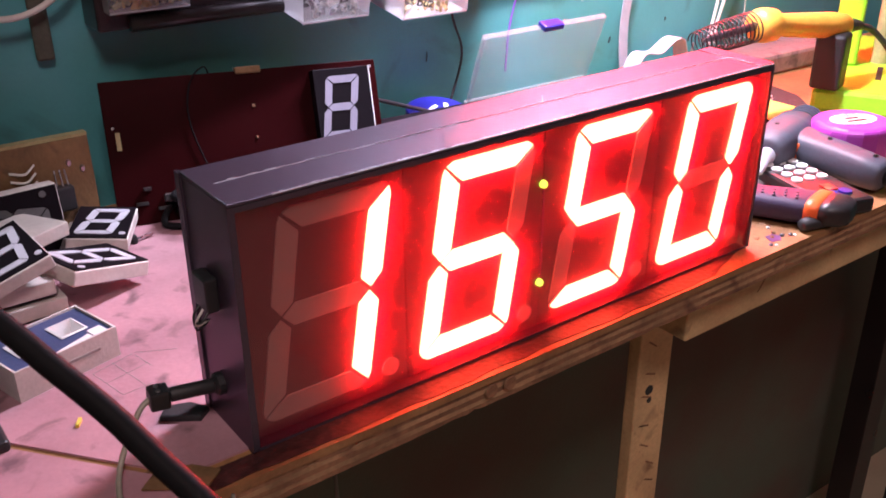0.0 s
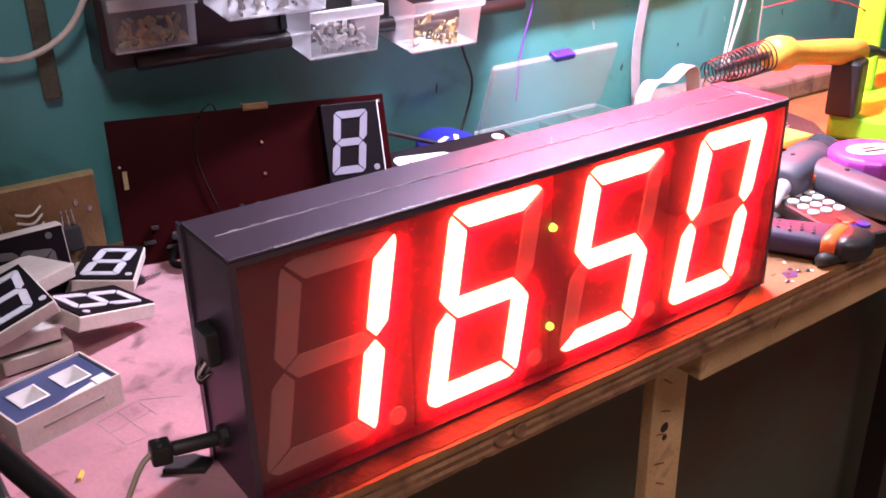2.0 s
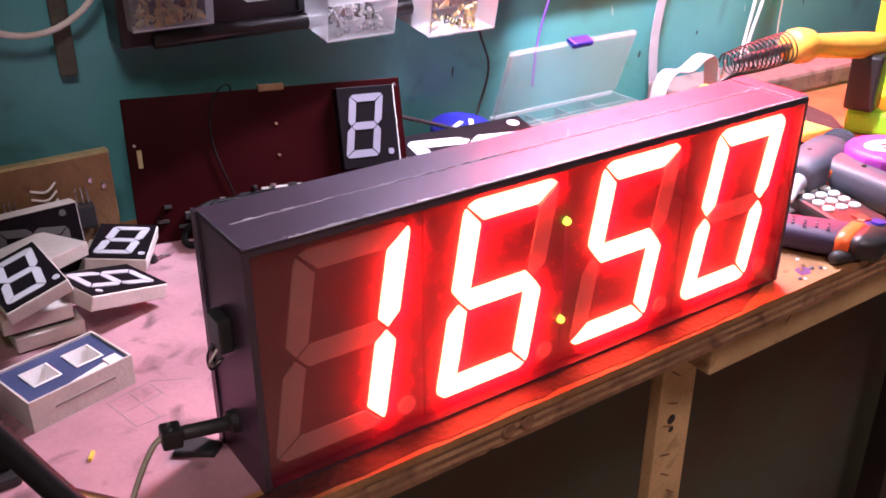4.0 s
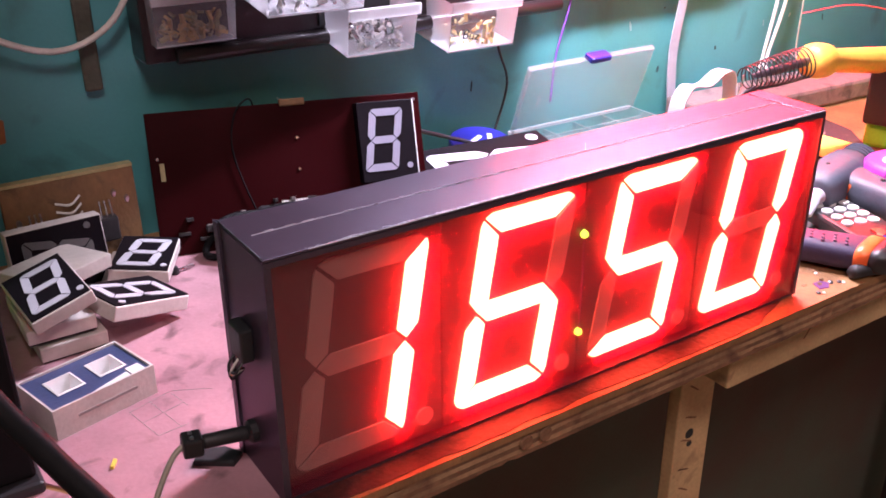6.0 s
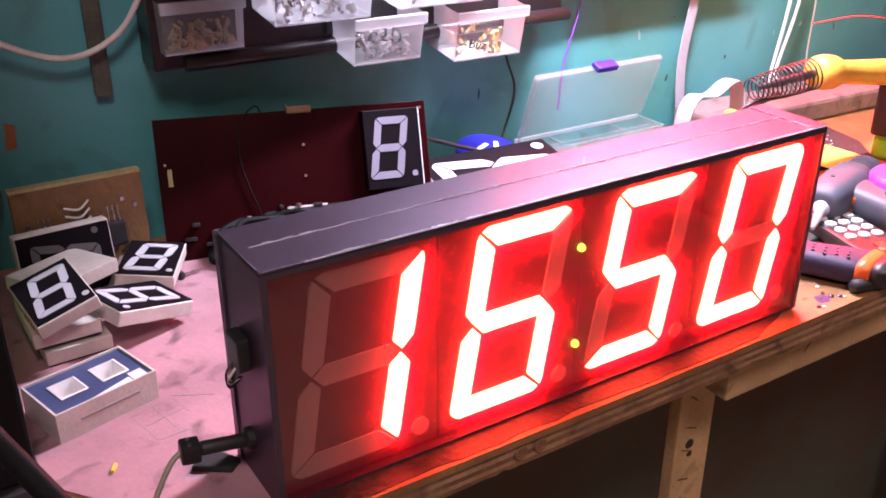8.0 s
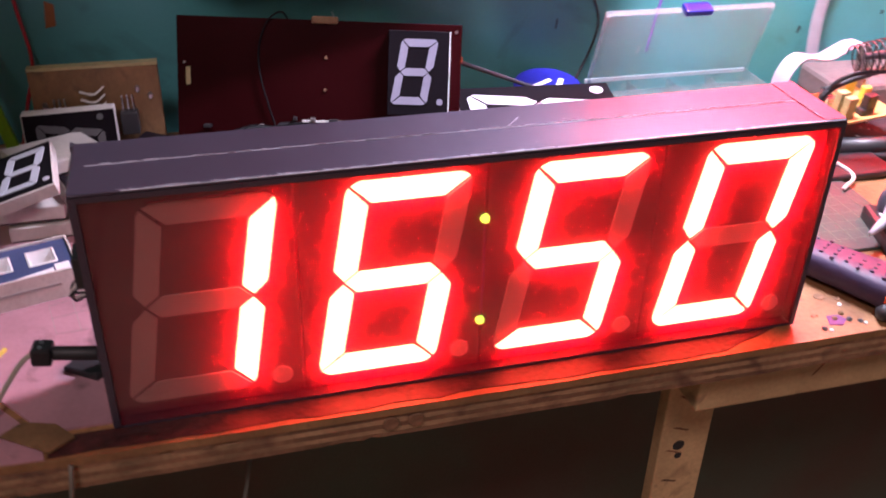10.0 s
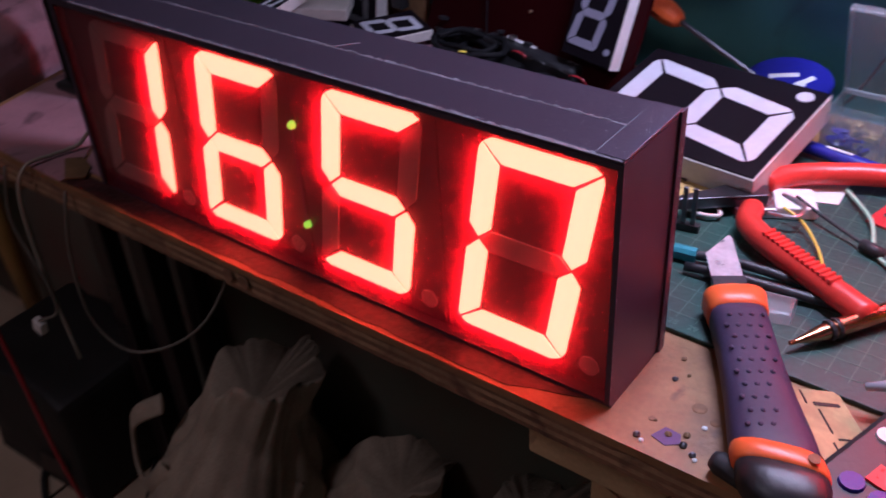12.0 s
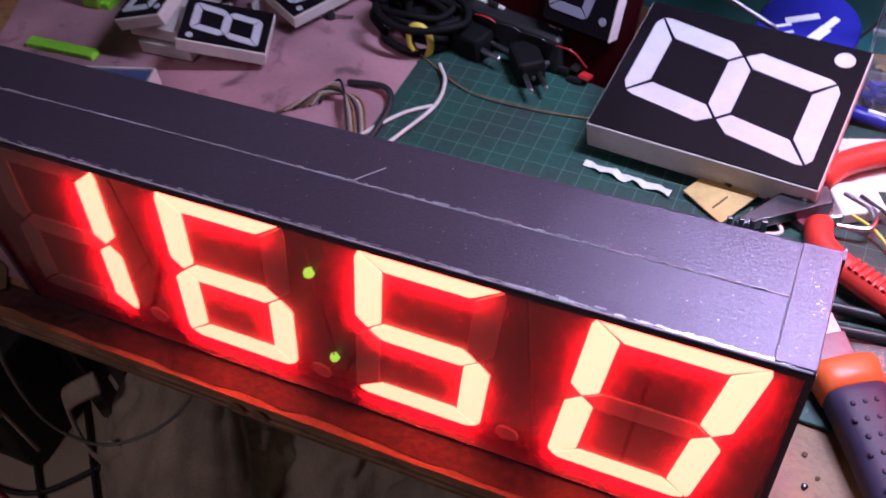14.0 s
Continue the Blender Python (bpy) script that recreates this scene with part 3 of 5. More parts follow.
plug = thing("power_plug", Matrix.Translation((-0.1105, 0.022, 0.7905)), "black barrel power plug with a clear cable, pushed into the clock", "plug")
AIM = pose(0, 0, 0, 0, -86, -8)
part("barrel", lathe([(0.0028, 0.0), (0.0034, 0.001), (0.0034, 0.019), (0.0030, 0.021)], 14, m=AIM), M_RUBBER, plug, smooth=True)
part("adapter_block", box((-0.0045, -0.005, 0.0205), (0.0045, 0.005, 0.0295), 0.0012, m=AIM), M_BLACK, plug, "square black screw terminal")
for k in (-0.002, 0.002):
    part("terminal_screw", lathe([(0.0011, 0), (0.0009, 0.0006)], 10, m=AIM @ Matrix.Translation((0.0045, k, 0.0255)) @ pose(0, 0, 0, 0, 90)), M_STEEL, plug)
cord("power_cable", [(-0.1392, 0.0262, 0.7925), (-0.145, 0.0245, 0.789), (-0.1535, 0.02, 0.779), (-0.1605, 0.0135, 0.7702), (-0.166, -0.003, 0.7692), (-0.169, -0.02, 0.7685), (-0.17, -0.03, 0.75), (-0.168, -0.033, 0.7), (-0.16, -0.033, 0.62)], 0.0013, M_WIREG, "dull clear two-core power cable")
solo("black_tape", prism([(-0.010, -0.005), (0.009, -0.007), (0.012, 0.001), (0.003, 0.006), (-0.009, 0.004)], 0, 0.003, bevel=0.001), M_RUBBER, pose(-0.120, 0.042, TOP + 0.0013, 0, 0, -30), "crumpled piece of black tape on the pink sheet", "tape")

# ---- loose displays ----
TY = dict(h=0.0415, wide=0.0372, tall=0.053, deep=0.0088, pins=0.006)
display_module(pose(-0.1107, 0.1902, 0.7895, -16.2, 2.9, -69.2), h=0.0415, wide=0.0372, tall=0.053, deep=0.0098, pins=0.0025, label="small black display with pale segments propped on a stack", group="loose displays")
display_module(pose(-0.0857, 0.2488, 0.7838, -1.3, 5.5, -27), label="small black display lying near the wall", group="loose displays", **TY)
display_module(pose(-0.1574, 0.1905, 0.8055, 4.8, -15.6, 4.5), h=0.0405, wide=0.0355, tall=0.0505, deep=0.0088, pins=0.003, label="small black display tilted on top of a stack", group="loose displays")
FLAT = dict(h=0.0415, wide=0.0372, tall=0.053, deep=0.0095)
display_module(pose(-0.1515, 0.2005, TOP + 0.0015, 0, 180, 2), label="stacked display turned face down, pale shell", group="loose displays", **FLAT)
display_module(pose(-0.1555, 0.2015, TOP + 0.0132, 0, 180, 0.5), label="stacked display turned face down, pale shell", group="loose displays", **FLAT)
display_module(pose(-0.144, 0.230, TOP + 0.0247, 4, 180, -58), label="display turned face down behind the stack, pale shell", group="loose displays", **FLAT)
solo("plastic_strip", prism([(-0.026, -0.002), (0.026, -0.0012), (0.026, 0.0012), (-0.022, 0.002)], 0, 0.011, bevel=0.0005), M_BEZEL, pose(-0.1095, 0.2505, TOP + 0.0013, 0, 0, 66), "pale plastic strip standing between the displays", "strip")
display_module(pose(-0.1355, 0.256, TOP + 0.0245, 80, 0, 2) @ pose(0, 0, 0, 0, 0, 90), h=0.042, wide=0.044, tall=0.058, deep=0.014, label="small dusty display standing on its long edge", group="loose displays", dim=M_DIMSEG)

# opened display shell with a blue face and square windows
shell_ob = thing("display_shell", pose(-0.1569, 0.1225, TOP + 0.0013, 0, 0, 15) @ Matrix.Diagonal((0.775, 0.755, 0.92, 1)), "opened display shell with blue face and square holes", "display", "loose displays")
part("tray_base", box((-0.036, -0.0245, 0), (0.036, 0.0245, 0.002)), M_BEZEL, shell_ob, "pale plastic tray")
for lo, hi in (((-0.036, -0.0245, 0.002), (-0.0346, 0.0245, 0.0185)), ((0.0346, -0.0245, 0.002), (0.036, 0.0245, 0.0185)), ((-0.0346, -0.0245, 0.002), (0.0346, -0.0231, 0.0185)), ((-0.0346, 0.0231, 0.002), (0.0346, 0.0245, 0.0185))):
    part("tray_wall", box(lo, hi), M_BEZEL, shell_ob)
face = box((-0.0345, -0.023, 0.0150), (-0.0235, 0.023, 0.0172))
for lo, hi in (((-0.0235, 0.0115, 0.015), (0.0345, 0.023, 0.0172)), ((-0.0235, -0.023, 0.015), (0.0345, -0.0085, 0.0172)), ((-0.0055, -0.0085, 0.015), (0.0060, 0.0115, 0.0172)), ((0.024, -0.0085, 0.015), (0.0345, 0.0115, 0.0172))):
    face = box(lo, hi, 0, face)
part("face", face, M_BLUEGREY, shell_ob, "dark blue face")
for x in (-0.0145, 0.015):   # light wells: a rim, sloped in to a small opening
    well = bmesh.new()
    rings = [[well.verts.new((x + sx * w, 0.0015 + sy * d, z)) for sx, sy in ((-1, -1), (1, -1), (1, 1), (-1, 1))] for w, d, z in ((0.0098, 0.0108, 0.0178), (0.0085, 0.0095, 0.0182), (0.0052, 0.006, 0.006), (0.0052, 0.006, 0.0022))]
    for r0, r1 in zip(rings, rings[1:]):
        for k in range(4):
            well.faces.new((r0[k], r0[(k + 1) % 4], r1[(k + 1) % 4], r1[k]))
    well.faces.new(rings[-1])
    part("light_well", well, M_WHITE, shell_ob, "white plastic light well")
part("wedge", prism([(-0.012, -0.0225), (0.02, -0.0225), (0.02, -0.0165)], 0.0172, 0.0178), M_WHITE, shell_ob)
part("notch", box((0.021, -0.022, 0.0172), (0.031, -0.0125, 0.018), 0.0003), M_WHITE, shell_ob)
part("print_bar", box((-0.02, -0.0249, 0.009), (0.022, -0.0245, 0.0105)), M_INKGREY, shell_ob)

big = display_module(pose(0.1795, 0.2145, 0.7973, 8.5, 0, -5.5) @ pose(0, 0, 0, 0, 0, -90) @ pose(0, 0, 0, 0, 0, 180) , 0.1016, 0.0925, 0.1165, 0.0185, "large black numeric display with white segments tilted back", name="large_display")
bm = bmesh.new()
rows = []
for k in range(15):
    x = -0.024 + 0.0034 * k
    w = 0.002 + 0.0024 * noise.noise(Vector((k * 0.7, 3.1, 0)))
    rows.append([bm.verts.new((x, sy * w + 0.001 * math.sin(1.7 * k), 0.0014 + 0.0022 * noise.noise(Vector((k * 0.55, sy * 0.6, 7))) + dz)) for sy, dz in ((-1, 0), (1, 0), (1, 0.0003), (-1, 0.0003))])
for r0, r1 in zip(rows, rows[1:]):
    for j in range(4):
        bm.faces.new((r0[j], r0[(j + 1) % 4], r1[(j + 1) % 4], r1[j]))
bm.faces.new(rows[0][::-1])
bm.faces.new(rows[-1])
solo("paper_shred", bm, M_PAPER, pose(0.1435, 0.163, TOP + 0.0028, 0, 0, -8), "crumpled white paper shred on the mat beside the large display", "paper")
solo("black_box", box((-0.04, -0.03, 0), (0.04, 0.016, 0.0085), 0.002), M_BLACK, pose(0.185, 0.236, TOP + 0.0032, 0, 0, -6), "small black plastic box under the large display", "box")

# ---- dark panel with one display, leaning on clutter ----
PN = Matrix.Translation((0.031, 0.2665, 0.828)) @ pose(0, 0, 0, 0, 0, -12.4) @ pose(0, 0, 0, 90 - 19.6) @ pose(0, 0, 0, 0, 0, -1.6)
panel = thing("display_board", PN, "dark red acrylic panel with one small display, leaning back", "board")
part("sheet", box((-0.097, -0.066, -0.003), (0.097, 0.031, 0.0), 0.0005), M_PANEL, panel, "glossy dark red acrylic sheet")
for x, y in ((0.093, 0.026), (-0.092, 0.0)):
    part("screw", lathe([(0.0012, 0), (0.001, 0.0008)], 10, m=Matrix.Translation((x, y, 0))), M_STEEL, panel)
pm = part("display_module", box((0.0465, -0.031, 0.0), (0.088, 0.026, 0.010), 0.0005), M_FACE, panel, "small dark display module")
SEG = Matrix.Translation((0.0645, -0.0015, 0.010))
for key, pts in segments(0.0445, 0.0056).items():
    part("segment", prism(pts, 0, 0.0005, m=SEG), M_SEGPANEL, pm, "lilac-grey unlit segment")
part("decimal_point", lathe([(0.0022, 0), (0.0022, 0.0005)], 14, m=SEG @ Matrix.Translation((0.0178, -0.0198, 0))), M_SEGPANEL, pm)
part("module_side", box((0.0881, -0.031, 0.0005), (0.0888, 0.026, 0.0102)), M_WHITE, panel, "white plastic flank")
part("pin_row", box((-0.012, -0.0385, 0), (0.017, -0.0368, 0.001)), M_BEZEL, panel)
for k in range(14):
    part("solder_pin", box((-0.0105 + 0.002 * k, -0.0383, 0.001), (-0.0095 + 0.002 * k, -0.037, 0.0022)), M_WHITE, panel)
for x, y, w, hh in ((-0.045, -0.046, 0.02, 0.003), (-0.022, -0.044, 0.008, 0.006), (-0.06, -0.05, 0.012, 0.005), (0.022, -0.05, 0.016, 0.009), (0.0, -0.055, 0.018, 0.008), (-0.035, -0.058, 0.03, 0.006)):
    part("connector", box((x - w / 2, y - hh / 2, 0), (x + w / 2, y + hh / 2, 0.006), 0.0006), M_BLACK, panel, "black connector soldered to the board")
    part("connector_pin", box((x - w * 0.4, y + hh / 2, 0.002), (x + w * 0.4, y + hh / 2 + 0.0006, 0.003)), M_STEEL, panel)
for x, y in ((0.004, 0.006), (0.0035, -0.016)):
    part("indicator", lathe([(0.0012, 0), (0.001, 0.0012)], 8, m=Matrix.Translation((x, y, 0))), M_PLYDARK, panel, "small dull red indicator")
part("clip", box((-0.006, 0.0285, -0.004), (0.012, 0.0335, 0.002), 0.001), M_BROWNWOOD, panel, "brown clip on the top edge")
rnd = random.Random(17)
for k in range(26):   # soldered parts and bare pins along the lower half
    x, y, w = rnd.uniform(-0.085, 0.085), rnd.uniform(-0.062, -0.036), rnd.uniform(0.001, 0.005)
    part("component", box((x - w, y - 0.0012, 0), (x + w, y + 0.0012, rnd.uniform(0.0015, 0.007)), 0.0003), (M_BLACK, M_PCBRED, M_BLACK, M_STEEL, M_BLACK)[k % 5], panel)
for k in range(5):
    x = -0.02 + 0.018 * k
    part("jumper_wire", tube([(x, -0.05, 0.002), (x + 0.006, -0.044, 0.009), (x + 0.017, -0.043, 0.010), (x + 0.024, -0.052, 0.002)], 0.0006, 5), (M_BLACK, M_WIRER, M_BLACK)[k % 3], panel)
part("label_tab", box((-0.091, -0.015, 0), (-0.088, -0.003, 0.001)), M_PCBPALE, panel)

# clutter of cables and a power brick at the panel's foot
brick = thing("power_brick", pose(0.045, 0.262, TOP, 0, 0, -14), "black power adapter under the dark panel", "adapter")
part("case", box((-0.045, -0.022, 0), (0.045, 0.022, 0.026), 0.003), M_BLACK, brick)
part("pin", lathe([(0.0018, 0), (0.0016, 0.016)], 8, m=Matrix.Translation((0.03, -0.022, 0.015)) @ pose(0, 0, 0, 90)), M_STEEL, brick)
part("pin", lathe([(0.0018, 0), (0.0016, 0.016)], 8, m=Matrix.Translation((0.038, -0.022, 0.009)) @ pose(0, 0, 0, 90)), M_STEEL, brick)
rng = random.Random(4)
for k in range(7):
    cx, cy = -0.002 + rng.uniform(-0.012, 0.012), 0.245 + rng.uniform(-0.012, 0.012)
    r1, r2, a0 = rng.uniform(0.016, 0.03), rng.uniform(0.012, 0.02), rng.uniform(0, 6)
    pts = [(cx + r1 * math.cos(a0 + a * 0.75), cy + r2 * math.sin(a0 + a * 0.75), TOP + 0.0045 + 0.0035 * k + 0.002 * math.sin(3 * a)) for a in range(9)]
    cord("black_cable", pts, 0.0023, M_CORD, "coiled black mains cable", group="coiled cables")
cord("cable_tie", [(0.0 + 0.007 * math.cos(a * 0.7), 0.224, TOP + 0.0125 + 0.0105 * math.sin(a * 0.7)) for a in range(10)], 0.0022, M_WIREY, "yellow tie round the coiled cable", "cable tie")
for px, py, ang, lab in ((0.066, 0.226, -55, "black two-pin mains plug lying on the mat"), (0.028, 0.236, -20, "black mains plug among the coiled cable")):
    plug2 = thing("mains_plug", pose(px, py, TOP + 0.0115, 0, 0, ang), lab, "plug", "mains plugs")
    part("body", prism([(-0.012, -0.007), (-0.008, -0.0085), (0.010, -0.008), (0.012, -0.005), (0.012, 0.005), (0.010, 0.008), (-0.008, 0.0085), (-0.012, 0.007)], -0.008, 0.007, bevel=0.0025), M_CORD, plug2)
    part("neck", lathe([(0.005, 0.0), (0.0045, 0.008), (0.003, 0.016)], 10, m=Matrix.Translation((-0.011, 0, 0)) @ pose(0, 0, 0, 0, -90)), M_RUBBER, plug2, smooth=True)
    for q in (-0.0042, 0.0042):
        part("pin", lathe([(0.0015, 0.0), (0.0015, 0.013), (0.001, 0.014)], 8, m=Matrix.Translation((0.012, q, 0)) @ pose(0, 0, 0, 0, 90)), M_STEEL, plug2)
cord("black_cable", [(0.02, 0.241, TOP + 0.012), (0.0, 0.25, TOP + 0.02), (-0.03, 0.262, TOP + 0.014), (-0.045, 0.25, TOP + 0.005), (-0.03, 0.235, TOP + 0.004)], 0.0024, M_CORD, "coiled black mains cable", group="coiled cables")
cord("panel_cable", [(0.0, 0.252, TOP + 0.01), (-0.010, 0.272, TOP + 0.06), (-0.004, 0.281, 0.853), (0.008, 0.283, 0.8625), (0.016, 0.292, 0.85)], 0.0006, M_CORD, "thin black cable looped over the dark panel")
for k in range(6):
    cord("thin_wire", [(-0.058 + 0.004 * k, 0.150 + 0.003 * k, TOP + 0.003), (-0.04 + 0.002 * k, 0.168 + 0.002 * k, TOP + 0.006 + 0.0012 * k), (-0.015, 0.172 - 0.003 * k, TOP + 0.007 + 0.001 * k), (0.0 + 0.001 * k, 0.15 - 0.006 * k, TOP + 0.003)], 0.0008, (M_BROWNWOOD, M_WIREG, M_RUBBER)[k % 3], "loose thin hook-up wires in a bundle", group="wire bundle")
cord("black_wire", [(-0.03, 0.187, TOP + 0.003), (-0.005, 0.186, TOP + 0.006), (0.004, 0.17, TOP + 0.005), (0.003, 0.14, TOP + 0.003)], 0.0019, M_RUBBER, "black wire loop on the bench")
cord("white_wire", [(0.016, 0.215, TOP + 0.006), (0.026, 0.2, TOP + 0.007), (0.028, 0.18, TOP + 0.006), (0.018, 0.15, TOP + 0.006), (0.01, 0.13, TOP + 0.005)], 0.0011, M_WIREW, "short stiff white wire on the mat", group="white wires")
cord("white_wire", [(0.026, 0.182, TOP + 0.0045), (0.012, 0.17, TOP + 0.0045), (-0.004, 0.145, TOP + 0.004)], 0.0011, M_WIREW, "short stiff white wire on the mat", group="white wires")
cord("brown_wire", [(0.0, 0.222, TOP + 0.004), (0.04, 0.2, TOP + 0.0045), (0.08, 0.197, TOP + 0.004), (0.115, 0.2, TOP + 0.004)], 0.0004, M_BROWNWOOD, "thin brown wire lying across the mat")
pinled = thing("small_part", pose(-0.0705, 0.2405, TOP + 0.0015), "small component with black lead on the pink sheet", "component")
part("lead", tube([(-0.014, -0.004, 0.001), (-0.007, 0.001, 0.003), (0, 0, 0.003)], 0.0005, 6), M_BLACK, pinled)
part("head", lathe([(0.0025, 0), (0.003, 0.002), (0.002, 0.005)], 10), M_BLACK, pinled)
part("pin", lathe([(0.0012, 0.0), (0.001, 0.011)], 8, m=Matrix.Translation((0.003, 0.001, 0.0015)) @ pose(0, 0, 0, 0, 88, 10)), M_STEEL, pinled)
solo("yellow_offcut", box((-0.003, -0.0008, 0), (0.003, 0.0008, 0.0016)), M_WIREY, pose(-0.162, 0.064, TOP + 0.0013, 0, 0, 60), "tiny yellow wire offcut on the sheet", "offcut")
sketch = thing("pencil_sketch", pose(-0.128, 0.089, TOP + 0.0013, 0, 0, 12), "pencil sketch of boxes drawn on the pink sheet", "drawing")
for x0, y0, x1, y1 in ((-0.012, -0.012, -0.012, 0.016), (0.0, -0.014, 0.0, 0.018), (0.012, 0.0, 0.012, 0.016), (-0.012, 0.016, 0.012, 0.018), (-0.012, 0.003, 0.012, 0.004), (-0.012, -0.012, 0.004, -0.014), (0.013, 0.018, 0.03, 0.004)):
    d = Vector((x1 - x0, y1 - y0, 0))
    part("line", box((0, -0.00014, 0), (d.length, 0.00014, 0.0001), m=Matrix.Translation((x0, y0, 0)) @ pose(0, 0, 0, 0, 0, math.degrees(math.atan2(d.y, d.x)))), M_INKGREY, sketch)

# ---- wooden board with fittings by the wall ----
board = thing("wooden_board", pose(-0.118, 0.288, TOP + 0.0013, -3, 0, -1) @ Matrix.Diagonal((0.88, 1, 1.33, 1)), "rough brown board with connectors and staples, against the wall", "board")
part("plank", box((-0.047, -0.008, 0.0), (0.047, 0.0, 0.048), 0.001), M_BROWNWOOD, board)
part("top_edge", box((-0.047, -0.008, 0.048), (0.047, 0.0, 0.0495)), M_PCBPALE, board, "pale sawn edge")
for k in range(4):
    part("staple", tube([(-0.012, -0.009, 0.024 + 0.0042 * k), (-0.002, -0.0115, 0.0228 + 0.0042 * k), (0.006, -0.009, 0.026 + 0.0042 * k)], 0.0007, 6), M_WIREW, board)
for x, z in ((-0.027, 0.02), (0.022, 0.02)):
    hold = part("connector", box((x - 0.0065, -0.017, z - 0.006), (x + 0.0065, -0.008, z + 0.006), 0.001), M_BLACK, board, "black connector")
    for j in range(3):
        part("pin", tube([(x - 0.004 + 0.004 * j, -0.012, z + 0.006), (x - 0.004 + 0.0036 * j, -0.011, z + 0.014)], 0.0006, 6, 1), M_STEEL, hold)
for x, z in ((-0.038, 0.03), (0.039, 0.032), (0.03, 0.036)):
    part("screw", lathe([(0.002, 0), (0.0014, 0.0016)], 10, m=Matrix.Translation((x, -0.008, z)) @ pose(0, 0, 0, 90)), M_STEEL, board)

# ---- dark post and lime frame at the bench's end ----
post = thing("dark_post", pose(-0.222, 0.085, TOP), "black upright post with square foot on the bench", "post")
part("upright", box((-0.03, -0.016, 0.006), (0.028, 0.016, 0.42), 0.002), M_CORD, post)
part("foot", box((-0.036, -0.022, 0), (0.03, 0.022, 0.006), 0.002), M_BLACK, post)
lime = thing("lime_stand", pose(-0.172, 0.212, TOP), "lime green plastic trestle stand on the bench", "stand")


def bar(a, b, wide, deep):
    """A flat bar from a to b, its broad side facing the bench's front."""
    a, b = Vector(a), Vector(b)
    d = b - a
    return box((-wide / 2, -deep / 2, 0), (wide / 2, deep / 2, d.length), 0.0015, m=Matrix.Translation(a) @ d.to_track_quat("Z", "Y").to_matrix().to_4x4())


part("leg", bar((-0.0575, 0, 0.004), (-0.018, 0, 0.092), 0.020, 0.008), M_LIME, lime)
part("leg", bar((-0.008, 0.090, 0.003), (-0.026, 0.086, 0.092), 0.012, 0.008), M_LIME, lime)
part("brace", bar((-0.043, -0.002, 0.018), (-0.026, 0.094, 0.034), 0.010, 0.012), M_LIME, lime)
part("top_rail", bar((-0.018, -0.006, 0.088), (-0.025, 0.094, 0.088), 0.012, 0.010), M_LIME, lime)
part("foot", box((-0.068, -0.008, 0), (-0.046, 0.006, 0.006), 0.001), M_LIME, lime)
solo("lime_strip", box((-0.026, -0.004, 0), (0.026, 0.004, 0.005), 0.001), M_LIME, pose(-0.222, 0.160, TOP, 0, 0, 2), "lime green plastic strip lying behind the clock", "plastic strip")
solo("lime_strip", box((-0.031, -0.006, 0), (0.031, 0.006, 0.006), 0.0015), M_LIME, pose(-0.325, 0.224, TOP, 0, 0, -5), "lime green plastic strip lying near the bench's end", "plastic strip")

# black cord strung slack from the post to the floor
cord("slack_cable", [(-0.222, 0.066, 1.165), (-0.262, -0.02, 1.11), (-0.262, -0.085, 1.03), (-0.2235, -0.139, 0.954), (-0.2125, -0.1605, 0.9385), (-0.2015, -0.183, 0.925), (-0.19, -0.212, 0.9), (-0.19, -0.235, 0.83), (-0.24, -0.19, 0.55), (-0.34, -0.06, 0.25), (-0.38, 0.0, 0.004)], 0.0024, M_CORD, "thick black cord hanging slack from the post")

drv = thing("screwdriver", Matrix.Translation((0.126, 0.280, 0.822)), "orange-handled screwdriver leaning on the dark panel", "screwdriver")
DD = Vector((0.066, -0.012, -0.024)).to_track_quat("Z", "Y").to_matrix().to_4x4()
part("handle", lathe([(0.004, -0.022), (0.0075, -0.019), (0.0078, 0.0), (0.006, 0.007), (0.0035, 0.010)], 12, m=DD), M_ORANGE, drv, "translucent orange handle")
part("shaft", lathe([(0.0018, 0.010), (0.0016, 0.068), (0.0008, 0.072)], 8, m=DD), M_DARKSTEEL, drv)

# ---- parts cabinet over the bench ----
cab = thing("parts_cabinet", pose(0.132, 0.296, 0.8905, 0, 0, -1.5), "dark glossy wall cabinet holding open plastic bins", "cabinet")
part("body", box((-0.185, 0.0, 0.0), (0.155, 0.032, 0.17), 0.002), M_SHELF, cab)
part("rail", tube([(-0.165, -0.004, 0.0045), (0.0, -0.004, 0.0045), (0.157, -0.004, 0.0045)], 0.0055, 12, 2), M_SHELF, cab, "dark glossy rounded rail", smooth=True)
part("divider", box((-0.06, -0.003, 0.012), (0.02, 0.0, 0.06)), M_BLACK, cab)


